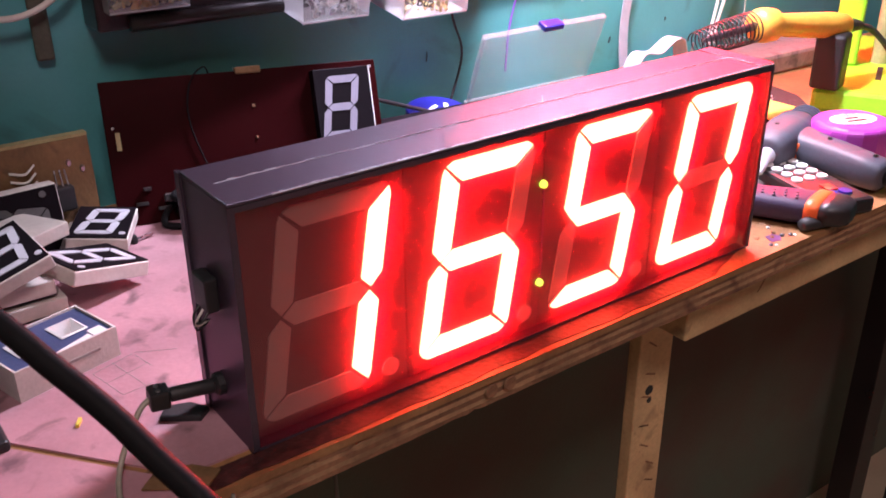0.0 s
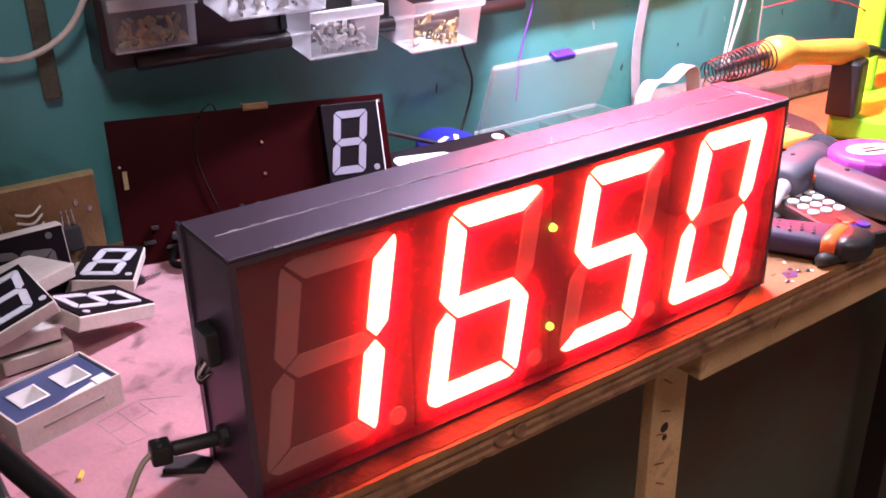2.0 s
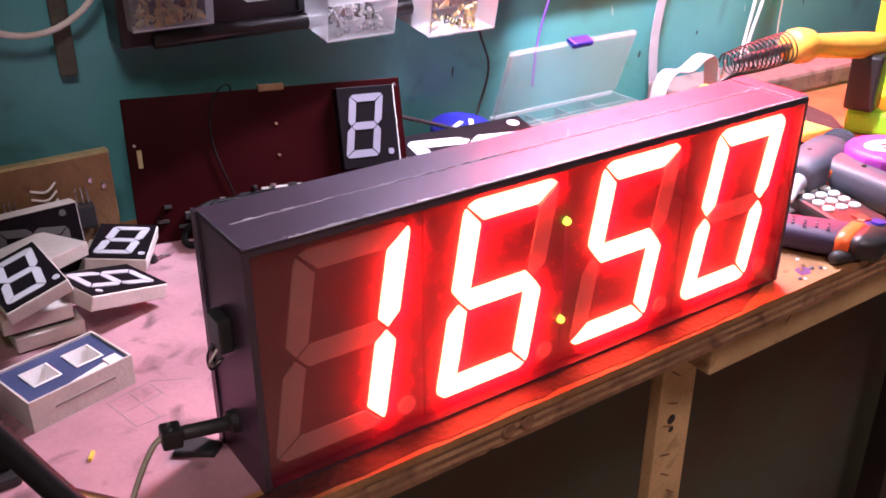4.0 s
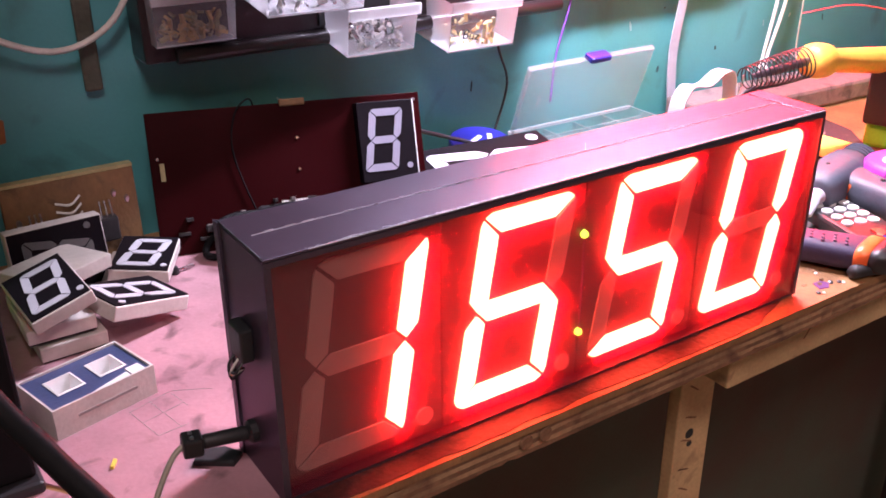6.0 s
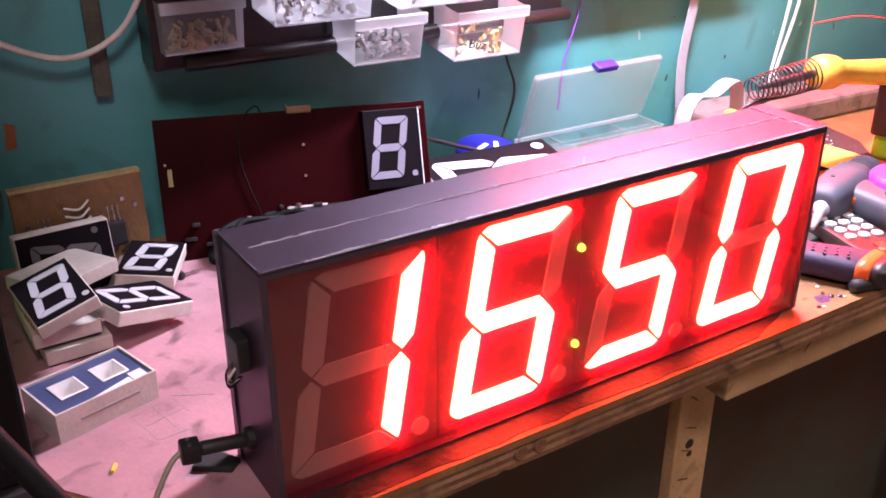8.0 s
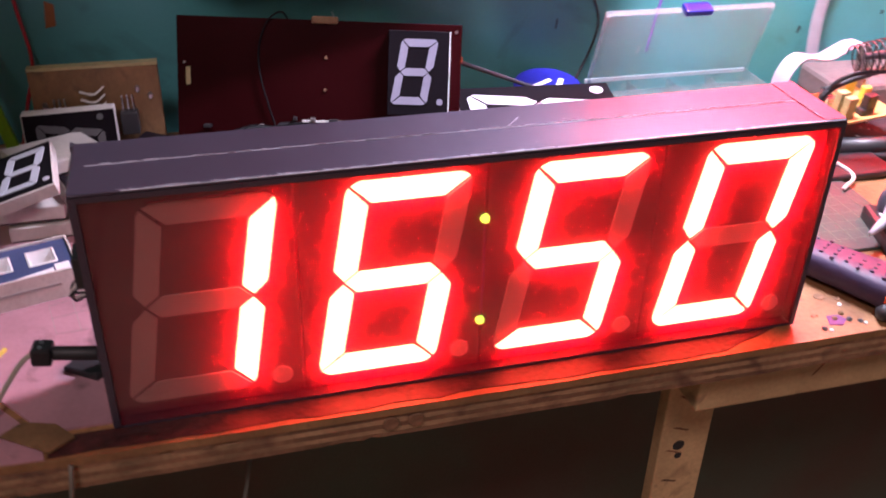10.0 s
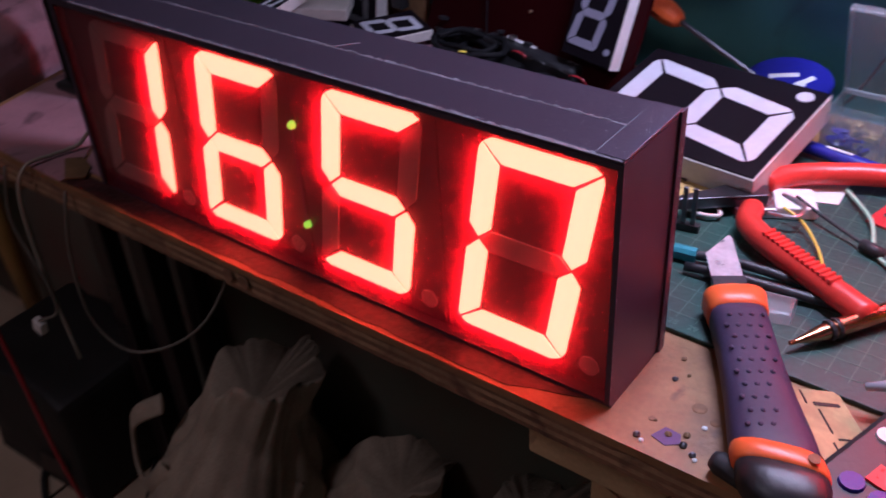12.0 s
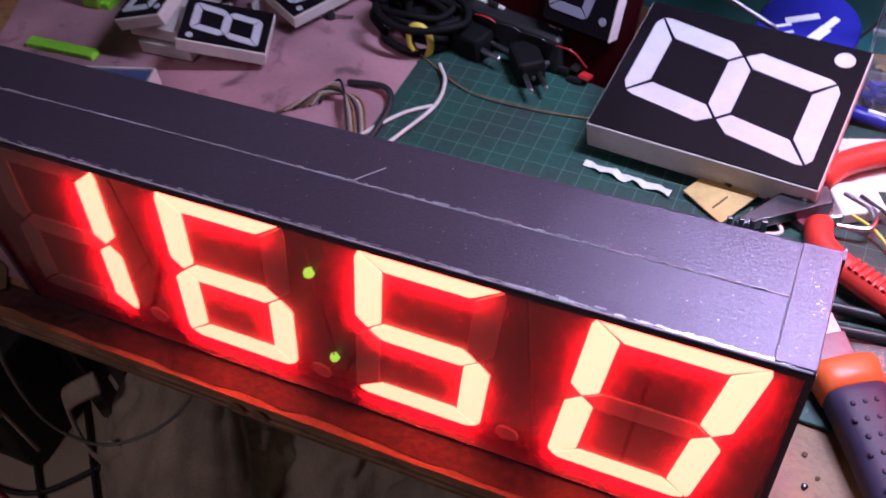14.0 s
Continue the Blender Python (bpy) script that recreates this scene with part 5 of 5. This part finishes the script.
# unseen box added to the cabinet to keep lamp light off the left wall
part("shade_box", box((-0.185, -0.1, 0.085), (-0.07, 0.0, 0.26), 0.003), M_SHELF, cab, "dark upper compartment")
part("rail", box((-0.01, -0.002, 0), (0.011, 0.002, 0.004)), M_BLACK, comb)
cord("white_coil", [(0.206, 0.16, MT + 0.002), (0.216, 0.158, MT + 0.004), (0.222, 0.15, MT + 0.003), (0.212, 0.146, MT + 0.003), (0.204, 0.15, MT + 0.002)], 0.0012, M_WIREW, "small coil of white wire", group="white wires")
solo("black_marker", lathe([(0.0035, -0.013), (0.0048, -0.010), (0.0048, 0.012), (0.004, 0.014)], 14), M_RUBBER, pose(0.302, -0.014, TOP + 0.005, 0, 90, -12), "short black cap lying at the bench's edge", "cap", smooth=True)
solo("clear_blister", prism([(-0.012, -0.008), (0.01, -0.009), (0.013, 0.006), (-0.009, 0.01)], 0, 0.006, bevel=0.002), M_CLEAR, pose(0.272, 0.09, MT, 0, 0, 20), "small clear plastic piece on the mat", "plastic")
rnd = random.Random(21)
for k in range(16):
    x, y = rnd.uniform(0.246, 0.305), rnd.uniform(-0.014, 0.045)
    s = rnd.uniform(0.0007, 0.0016)
    solo("solder_crumb", lathe([(s, 0), (s * 1.1, s * 0.5), (s * 0.4, s)], 7), (M_DARKSTEEL, M_BROWNWOOD, M_PLYDARK, M_WHITE)[k % 4], pose(x, y, TOP + 0.0002), "tiny crumb of solder and dirt on the plywood", "crumb", "crumbs")
for x, y, r in ((0.272, 0.016, 0.0028), (0.281, 0.012, 0.0021), (0.258, 0.0, 0.0013)):
    solo("burn_mark", lathe([(r * 1.15, 0), (r, 0.0004), (r * 0.5, 0.0005)], 12), M_PLYDARK, pose(x, y, TOP), "round scorched hole mark in the plywood", "mark", "burn marks")
solo("ink_stain", prism([(-0.006, -0.003), (0.001, -0.005), (0.006, -0.001), (0.004, 0.004), (-0.003, 0.0045)], 0, 0.0004), mat("violet_stain", (0.1, 0.03, 0.14), 0.5), pose(0.268, -0.006, TOP), "violet ink stain on the plywood", "stain")
for x in (-0.002, 0.0075):
    solo("knot", lathe([(0.0042, 0), (0.0036, 0.0006)], 14), M_PLYDARK, pose(0.02 + x * 1.3, FRONT - 0.0011, TOP - 0.009, 90), "dark round knot in the plywood edge", "knot", "knots")

# ---- right-hand tools ----
remote = thing("remote_control", pose(0.3535, 0.031, TOP, 0, 0, 73), "black remote control with white round buttons", "remote")
part("case", box((-0.05, -0.02, 0), (0.055, 0.02, 0.012), 0.003), M_BLACK, remote)
for i in range(5):
    for j in range(3):
        part("button", lathe([(0.0042, 0.012), (0.004, 0.0132)], 12, m=Matrix.Translation((-0.005 + 0.011 * i, -0.011 + 0.011 * j, 0))), M_WHITE, remote)
for j in (-0.006, 0.006):
    part("button", lathe([(0.005, 0.012), (0.0046, 0.0135)], 12, m=Matrix.Translation((-0.035, j, 0))), M_BLUE, remote, "blue button")
part("button", box((-0.03, -0.004, 0.012), (-0.02, 0.004, 0.0132)), M_RED, remote, "red button")

M_GUN = mat("slate_plastic", (0.075, 0.08, 0.11), 0.55, vary=0.1, stain=30)
gun = thing("glue_gun", pose(0.388, 0.076, TOP + 0.0005, 0, 0, 16), "dark grey hot glue gun lying on its side", "glue gun")
part("body", loft([(-0.036, 0.009, 0.009, 0.027), (-0.034, 0.0125, 0.005, 0.031), (-0.02, 0.0155, 0.001, 0.035), (0.01, 0.0175, 0.0, 0.036), (0.03, 0.0165, 0.001, 0.035)], k=2.6), M_GUN, gun, smooth=True)
part("rear_barrel", loft([(0.026, 0.0135, 0.004, 0.032), (0.034, 0.0145, 0.003, 0.033), (0.058, 0.014, 0.004, 0.032), (0.064, 0.0115, 0.007, 0.029)], k=2.2), M_BLACK, gun, "black ribbed rear barrel", smooth=True)
part("grip", loft([(-0.004, 0.019, 0.0025, 0.0315), (0.018, 0.0155, 0.002, 0.03), (0.042, 0.013, 0.002, 0.028), (0.066, 0.0125, 0.001, 0.026), (0.081, 0.0118, 0.002, 0.024), (0.084, 0.009, 0.006, 0.02)], k=3.2, m=Matrix.Translation((0.006, -0.002, 0.0)) @ pose(0, 0, 0, 0, 0, -106)), M_GUN, gun, smooth=True)
part("nozzle", lathe([(0.0065, 0.0), (0.006, 0.006), (0.0035, 0.010), (0.0028, 0.022), (0.0016, 0.034)], 14, m=Matrix.Translation((-0.033, -0.001, 0.018)) @ pose(0, 0, 0, 0, -97, 12)), M_RIBBON, gun, "slim pale grey nozzle", smooth=True)
for k in range(5):
    part("vent_rib", loft([(0.0, 0.0148, 0.0032, 0.0334), (0.0018, 0.0148, 0.0032, 0.0334)], k=2.2, m=Matrix.Translation((0.034 + 0.005 * k, 0, 0))), M_GUN, gun)
for x, y in ((-0.012, 0.002), (-0.004, -0.036), (-0.014, -0.072)):
    part("screw", lathe([(0.002, 0.033), (0.0014, 0.0345)], 8, m=Matrix.Translation((x, y, -0.0046 + (y + 0.036) * 0.08 if y < -0.02 else 0.0014))), M_INK, gun)
part("trigger", box((-0.014, -0.03, 0.01), (-0.004, -0.014, 0.024), 0.002), M_ORANGE, gun)
part("strain_relief", lathe([(0.006, 0.0), (0.0058, 0.018), (0.0035, 0.03)], 12, m=Matrix.Translation((-0.016, -0.080, 0.013)) @ pose(0, 0, 0, 95, 0, -12)), M_RUBBER, gun, smooth=True)
part("lead", tube([(-0.010, -0.104, 0.012), (0.0, -0.12, 0.005), (0.004, -0.134, -0.03), (0.0, -0.133, -0.12), (0.01, -0.13, -0.3)], 0.0028, 10), M_RUBBER, gun, "black power lead hanging off the bench", smooth=True)

tape = thing("tape_measure", pose(0.43, 0.045, TOP, 0, 0, -18), "round purple tape measure with a white label", "tape measure")
part("base", box((-0.03, -0.024, 0), (0.03, 0.026, 0.012), 0.005), mat("dark_teal_plastic", (0.02, 0.12, 0.12), 0.4), tape)
part("case", prism([(0.031 * math.cos(a * 0.3927) * (1.08 if a in (2, 3) else 1), 0.029 * math.sin(a * 0.3927)) for a in range(16)], 0.012, 0.036, bevel=0.005), M_PURPLE, tape)
part("label", prism([(0.02 * math.cos(a * 0.3927), 0.0125 * math.sin(a * 0.3927)) for a in range(16)], 0.036, 0.0364), M_WHITE, tape, "oval white label")
for x, w in ((-0.006, 0.018), (0.0, 0.012)):
    part("print_bar", box((-w / 2, x, 0.0364), (w / 2, x + 0.0035, 0.0366)), M_INK, tape)
cu = bpy.data.curves.new("writing", "FONT")
cu.body, cu.size = "3.0M", 0.008
tx = bpy.data.objects.new("writing", cu)
scene.collection.objects.link(tx)
wme = bpy.data.meshes.new_from_object(tx)
bpy.data.objects.remove(tx)
wme.materials.clear()
wme.materials.append(M_INK)
wob = new("writing", wme)
wob.parent = tape
wob.matrix_basis = Matrix.Translation((0.01, 0.0105, 0.0367)) @ pose(0, 0, 0, 0, 0, 180)
part("tab", box((0.004, -0.033, 0.002), (0.02, -0.024, 0.010), 0.002), M_ORANGE, tape)

solo("yellow_note", prism([(-0.02, -0.02), (0.03, -0.03), (0.035, 0.012), (-0.018, 0.02)], 0, 0.0005), M_NOTE, pose(0.476, 0.158, TOP + 0.0056, 0, 0, 10), "yellow paper note lying on the bench", "note")
mk = thing("green_marker", pose(0.378, 0.176, TOP + 0.0075, 0, 0, -8), "black marker with a bright green cap", "marker")
part("cap", lathe([(0.006, -0.02), (0.0072, -0.015), (0.0072, 0.012)], 14, m=pose(0, 0, 0, 0, 90)), mat("green_cap", (0.03, 0.75, 0.12), 0.35), mk, smooth=True)
part("barrel", lathe([(0.0068, 0.012), (0.0068, 0.07), (0.005, 0.075)], 14, m=pose(0, 0, 0, 0, 90)), M_BLACK, mk, smooth=True)

# ---- soldering iron in its spring stand ----
iron = thing("soldering_iron", Matrix.Translation((0.432, 0.143, 0.857)), "soldering iron with a yellow handle resting in its stand", "soldering iron")
ID = Vector((0.136, -0.004, -0.018)).to_track_quat("Z", "Y").to_matrix().to_4x4()
part("handle", lathe([(0.010, -0.004), (0.0135, 0.0), (0.0145, 0.008), (0.0135, 0.018), (0.0095, 0.026), (0.0105, 0.06), (0.0115, 0.1), (0.0105, 0.122), (0.006, 0.125)], 20, m=ID), M_YELLOW, iron, smooth=True)
part("strain_relief", lathe([(0.006, 0.125), (0.006, 0.138), (0.004, 0.15)], 12, m=ID), M_RUBBER, iron)
IDS = Vector((0.136, -0.03, 0.018)).to_track_quat("Z", "Y").to_matrix().to_4x4()
part("shaft", lathe([(0.0035, 0.002), (0.0035, -0.04), (0.0018, -0.056)], 12, m=IDS), M_DARKSTEEL, iron, "dark heated shaft")
part("lead", tube([(0.146, -0.004, -0.02), (0.165, -0.008, -0.026), (0.185, -0.02, -0.05), (0.2, -0.02, -0.08)], 0.003, 8), M_RUBBER, iron, smooth=True)
stand = thing("iron_stand", Matrix.Translation((0.385, 0.16, TOP)), "black wire coil stand for the soldering iron", "stand")
part("foot", box((-0.03, -0.025, 0), (0.03, 0.025, 0.006), 0.002), M_BLACK, stand)
part("rod", tube([(-0.02, 0.004, 0.005), (-0.026, 0.004, 0.04), (-0.02, 0.002, 0.06), (0.02, -0.004, 0.075)], 0.0022, 8), M_BLACK, stand)
IDI = Matrix.Translation((0.432 - 0.385, 0.143 - 0.16, 0.857 - TOP)) @ Vector((0.136, -0.03, 0.018)).to_track_quat("Z", "Y").to_matrix().to_4x4()
coil = [IDI @ Vector(((0.0125 - 0.0045 * (1 - a / 260) ** 2) * math.cos(a * 0.36), (0.0125 - 0.0045 * (1 - a / 260) ** 2) * math.sin(a * 0.36), -0.064 + 0.06 * a / 260)) for a in range(261)]
part("arm", tube([IDI @ Vector((0.0, -0.0125, 0.004)), IDI @ Vector((0.0, -0.0128, -0.03)), IDI @ Vector((0.0, -0.012, -0.064)), Vector((-0.024, 0.004, 0.05)), Vector((-0.026, 0.004, 0.004))], 0.0017, 8), M_BLACK, stand, "bent black wire arm", smooth=True)
part("coil", tube(coil, 0.0006, 5, 0), M_BLACK, stand, smooth=True)

# ---- lime machine and adapter ----
mach = thing("lime_drill_stand", pose(0.525, 0.142, TOP, 0, 0, 28), "lime green bench machine with a column and round head", "machine")
part("base", box((0.0, -0.13, 0), (0.24, 0.0, 0.022), 0.004), M_LIME, mach)
part("base_slot", box((0.05, -0.055, 0.022), (0.1, -0.050, 0.0224)), M_INK, mach)
part("column", box((0.095, -0.03, 0.022), (0.118, -0.006, 0.22), 0.003), M_LIME, mach)
part("rod", lathe([(0.008, 0.022), (0.008, 0.2)], 14, m=Matrix.Translation((0.12, -0.05, 0))), M_PCBPALE, mach)
part("head", lathe([(0.03, 0.085), (0.045, 0.095), (0.05, 0.15), (0.045, 0.2), (0.02, 0.215)], 24, m=Matrix.Translation((0.175, -0.06, 0))), M_LIME, mach, smooth=True)
cord("red_lead", [(0.52, 0.22, 0.872), (0.56, 0.2, 0.878), (0.6, 0.18, 0.87), (0.64, 0.17, 0.85)], 0.0006, M_WIRER, "thin red lead stretched to the machine")
adp = thing("black_adapter", pose(0.535, 0.136, TOP + 0.0222, 0, 0, 18), "black plug-in adapter standing on the lime base", "adapter")
part("case", box((-0.012, -0.014, 0), (0.012, 0.012, 0.05), 0.003), M_BLACK, adp)
part("rating_label", box((0.012, -0.009, 0.012), (0.0123, 0.009, 0.042)), M_PCBPALE, adp)
solo("dusty_block", box((-0.16, -0.03, 0), (0.16, 0.03, 0.022), 0.004), mat("dusty_pink", (0.22, 0.15, 0.145), 0.85, vary=0.2, colour2=(0.13, 0.085, 0.08), stain=20, speck=0.4, smudge=((0.06, 0.045, 0.042), 40, 0.56)), pose(0.6, 0.265, TOP, 0, 0, -3), "dusty pink block along the wall", "block")
cloth = thing("dark_cloth", pose(0.475, 0.196, TOP, 0, 0, -6), "dark dusty cloth with pale crumbs on the bench", "cloth")
part("sheet", prism([(-0.075, -0.036), (-0.01, -0.052), (0.05, -0.058), (0.075, -0.02), (0.082, 0.03), (0.0, 0.037), (-0.07, 0.032)], 0, 0.005, bevel=0.002), mat("dusty_black_cloth", (0.028, 0.024, 0.027), 0.85, vary=0.2, stain=30, bump=0.6, smudge=((0.16, 0.13, 0.13), 90, 0.62)), cloth)
rnd = random.Random(31)
for k in range(40):
    q = rnd.uniform(0.0003, 0.0009)
    x, y = rnd.uniform(-0.065, 0.068), rnd.uniform(-0.034, 0.027)
    part("crumb", box((x - q, y - q, 0.0048), (x + q, y + q * 0.8, 0.0052 + q)), M_WHITE, cloth)

# ---- wires on the wall ----
cord("violet_wire", [(0.330, 0.317, 0.933), (0.323, 0.313, 0.889), (0.308, 0.311, 0.846), (0.296, 0.302, 0.807)], 0.001, M_WIREP, "thin violet wire hanging down the wall")
cord("black_wall_wire", [(0.237, 0.317, 0.904), (0.249, 0.317, 0.858), (0.259, 0.317, 0.826), (0.245, 0.315, 0.787), (0.233, 0.311, 0.7675)], 0.0011, M_RUBBER, "thin black wire hanging down the wall")
cord("white_wall_wire", [(0.600, 0.302, 0.953), (0.590, 0.302, 0.865), (0.576, 0.300, 0.807), (0.554, 0.284, 0.797)], 0.0018, M_WIREW, "white cable hanging down the wall", group="wall cables")
cord("white_wall_wire", [(0.617, 0.302, 0.953), (0.604, 0.302, 0.865), (0.583, 0.300, 0.807), (0.564, 0.284, 0.797)], 0.0018, M_WIREW, "white cable hanging down the wall", group="wall cables")
cord("twisted_string", [(0.625, 0.298, 0.953), (0.625, 0.297, 0.865), (0.624, 0.296, 0.807), (0.622, 0.284, 0.797)], 0.0009, M_WIREG, "thin twisted string hanging on the wall")
cord("wall_cable", [(-0.201, 0.313, 0.962), (-0.154, 0.318, 0.925), (-0.107, 0.318, 0.904), (-0.069, 0.318, 0.916), (-0.045, 0.313, 0.953)], 0.0022, M_WIREW, "white cable sagging along the wall")
cord("red_wall_wire", [(-0.168, 0.323, 0.953), (-0.164, 0.323, 0.870), (-0.160, 0.321, 0.826), (-0.168, 0.318, 0.797), (-0.176, 0.313, 0.7675)], 0.0013, M_WIRER, "red wire hanging in the corner")
solo("wall_strap", box((-0.006, -0.004, 0), (0.006, 0.0, 0.13), 0.002), mat("dull_strap", (0.095, 0.1, 0.075), 0.75, vary=0.2, stain=30), pose(-0.082, 0.330, 0.872, 0, 0, -1.5), "dull grey-green strap hanging on the wall", "strap")

# ---- below and beside the bench ----
def sack(m, r, hz, seed, label, loop=None):
    """A slumped cloth sack: long folds gathered towards a slack mouth."""
    ob = thing("sack", m, label, "sack", "sacks")
    bm = bmesh.new()
    n, rows = 72, 40
    rings = []
    for i in range(rows + 1):
        t = i / rows
        swell = (0.8 + 0.45 * math.sin(math.pi * min(1.0, t * 1.15 + 0.05))) * (1 - 0.3 * max(0.0, t - 0.45) / 0.55)
        lean = Vector((0.07 * t * t, 0.03 * math.sin(4 * t + seed), 0))
        ring = []
        for k in range(n):
            a = 2 * math.pi * k / n
            c, d = math.cos(a), math.sin(a)
            f = noise.noise(Vector((c * 1.9 + seed, d * 1.9, t * 1.3)))
            g = noise.noise(Vector((c * 4.5, d * 4.5 + seed, t * 2.4 + 0.6 * f)))
            crease = (1 - abs(noise.noise(Vector((c * 3.2 + seed, d * 3.2, t * 3.0 + 0.8 * c))))) ** 6
            rad = r * swell * (1 + 0.34 * f + 0.09 * g - 0.13 * crease)
            z = hz * t + 0.045 * t * t * noise.noise(Vector((c * 1.1, d * 1.1, seed)))
            ring.append(bm.verts.new((rad * c + lean.x, rad * d + lean.y, max(0.0, z))))
        rings.append(ring)
    for p, q in zip(rings, rings[1:]):
        for k in range(n):
            bm.faces.new((p[k], p[(k + 1) % n], q[(k + 1) % n], q[k]))
    bm.faces.new(rings[0][::-1])
    tip = bm.verts.new((0.06, 0.0, hz * 0.86))
    for k in range(n):
        bm.faces.new((rings[-1][k], rings[-1][(k + 1) % n], tip))
    part("body", bm, M_CLOTH, ob, "crumpled grubby cloth body", smooth=True)
    if loop:
        part("handle", tube(loop, 0.013, 8, 6, flat=0.22), M_CLOTH, ob, "drooping cloth handle loop", smooth=True)
    return ob


sack(pose(-0.36, 0.2, 0.0), 0.105, 0.36, 3, "crumpled dirty white cloth sack on the floor tiles", [(-0.03, -0.06, 0.31), (-0.07, -0.075, 0.28), (-0.1, -0.07, 0.23), (-0.085, -0.085, 0.19), (-0.04, -0.1, 0.2), (-0.01, -0.09, 0.24)])
sack(pose(-0.19, 0.215, 0.0, 0, 0, 40), 0.095, 0.24, 5, "slumped pale cloth sack under the bench", [(-0.05, 0.0, 0.22), (-0.09, 0.01, 0.24), (-0.11, 0.02, 0.2), (-0.1, 0.02, 0.15)])
sack(pose(0.02, 0.2, 0.0, 0, 0, 80), 0.1, 0.3, 8, "crumpled pale cloth bundle under the bench")
solo("paper_sheet", prism([(-0.06, 0.0), (0.06, 0.0), (0.055, 0.15), (-0.055, 0.145)], 0, 0.001), M_PAPER, pose(-0.235, 0.09, 0.0, 70, 0, 20), "grubby white sheet of card leaning under the bench", "card")

carton = thing("black_box", pose(-0.73, 0.205, 0, 0, 0, 2), "black cloth-covered box on the floor tiles", "box")
bm = box((-0.115, -0.095, 0.0), (0.12, 0.1, 0.2), 0.012)
bmesh.ops.subdivide_edges(bm, edges=bm.edges[:], cuts=4, use_grid_fill=True)
for v in bm.verts:
    v.co += Vector((0.6, 0.6, 0.8)) * 0.012 * noise.noise(v.co * 14) * min(1, v.co.z * 20)
part("cover", bm, M_BAG, carton, "dusty black cloth cover", smooth=True)
part("flap", prism([(-0.03, 0.0), (0.02, -0.004), (0.028, 0.03), (-0.02, 0.04)], 0, 0.002, m=pose(0.06, -0.102, 0.05, 88, 0, 8)), M_SHELF, carton, "loose worn corner flap")
stool = thing("wooden_stool", pose(-1.12, 0.2, 0), "yellow varnished wooden stool on the tiles", "stool")
M_STOOL = mat("yellow_varnished_wood", (0.5, 0.27, 0.07), 0.4, vary=0.15, stain=10)
part("seat", box((-0.14, -0.12, 0.43), (0.14, 0.12, 0.455), 0.006), M_STOOL, stool)
for x in (-0.11, 0.11):
    for y in (-0.09, 0.09):
        part("leg", tube([(x * 1.1, y * 1.1, 0), (x, y, 0.43)], 0.018, 10, 2, radii=(0.014, 0.02)), M_STOOL, stool, smooth=True)
crate = thing("covered_stool", pose(-0.46, 0.16, 0, 0, 0, 6), "tall stool covered with grubby pink cloth beside the bench", "stool")
part("seat", box((-0.11, -0.13, 0.66), (0.12, 0.16, 0.70), 0.01), M_BROWNWOOD, crate)
for x in (-0.1, -0.03):
    for y in (0.08, 0.14):
        part("leg", box((x - 0.013, y - 0.013, 0), (x + 0.013, y + 0.013, 0.66), 0.003), M_SHELF, crate)
bm = box((-0.125, -0.145, 0.665), (0.135, 0.175, 0.80), 0.025)
bmesh.ops.subdivide_edges(bm, edges=bm.edges[:], cuts=5, use_grid_fill=True)
for v in bm.verts:
    v.co += Vector((1, 1, 1)) * 0.008 * noise.noise(v.co * 16) + Vector((0, 0, 0.02)) * noise.noise(v.co * 7)
part("cover", bm, M_PINK, crate, "crumpled pink cloth cover", smooth=True)
cord("red_floor_wire", [(-0.31, -0.035, 0.86), (-0.303, -0.035, 0.80), (-0.299, -0.035, 0.689), (-0.277, -0.035, 0.565), (-0.259, -0.03, 0.385), (-0.27, 0.02, 0.1), (-0.3, 0.0, 0.003)], 0.002, M_WIRER, "red cable hanging down to the floor")
cord("hanging_white_cable", [(-0.125, FRONT - 0.003, 0.765), (-0.13, -0.03, 0.718), (-0.128, -0.03, 0.665), (-0.1, -0.02, 0.645), (-0.06, 0.01, 0.67), (-0.04, 0.05, 0.745)], 0.0011, M_WIREDIM, "pale cable looping below the bench's edge")
cord("hanging_white_cable", [(-0.186, FRONT - 0.006, 0.766), (-0.187, -0.033, 0.728), (-0.165, -0.035, 0.69), (-0.165, -0.035, 0.662), (-0.198, -0.035, 0.639)], 0.0011, M_WIREDIM, "pale cable dangling below the bench's edge")
solo("cable_connector", box((-0.005, -0.003, -0.012), (0.005, 0.003, 0.0), 0.001), M_WIREW, pose(-0.198, -0.035, 0.639, 0, 20, 0), "small pale connector at a cable's end", "connector")
for k, (x, y) in enumerate(((-0.55, 0.06), (-0.42, 0.03), (-0.72, 0.1))):
    cord("black_floor_cable", [(x - 0.2, y + 0.2, 0.006), (x, y, 0.006), (x + 0.12, y - 0.02, 0.006), (x + 0.2, y + 0.06, 0.006)], 0.004, M_RUBBER, "black cable lying across the floor tiles", group="floor cables")

# ---- floor tiles, last ----
tile = box((-0.197, -0.197, -0.006), (0.197, 0.197, 0.0), 0.0015, seg=1)
tile_me = bpy.data.meshes.new("tile")
tile.to_mesh(tile_me)
tile.free()
tile_me.materials.append(M_TILE)
for i in range(9):
    for j in range(7):
        o = new("tile", tile_me)
        o.parent = floor
        o.matrix_basis = Matrix.Translation((-1.75 + 0.4 * i + 0.06, -2.2 + 0.4 * j + 0.02, 0.0))
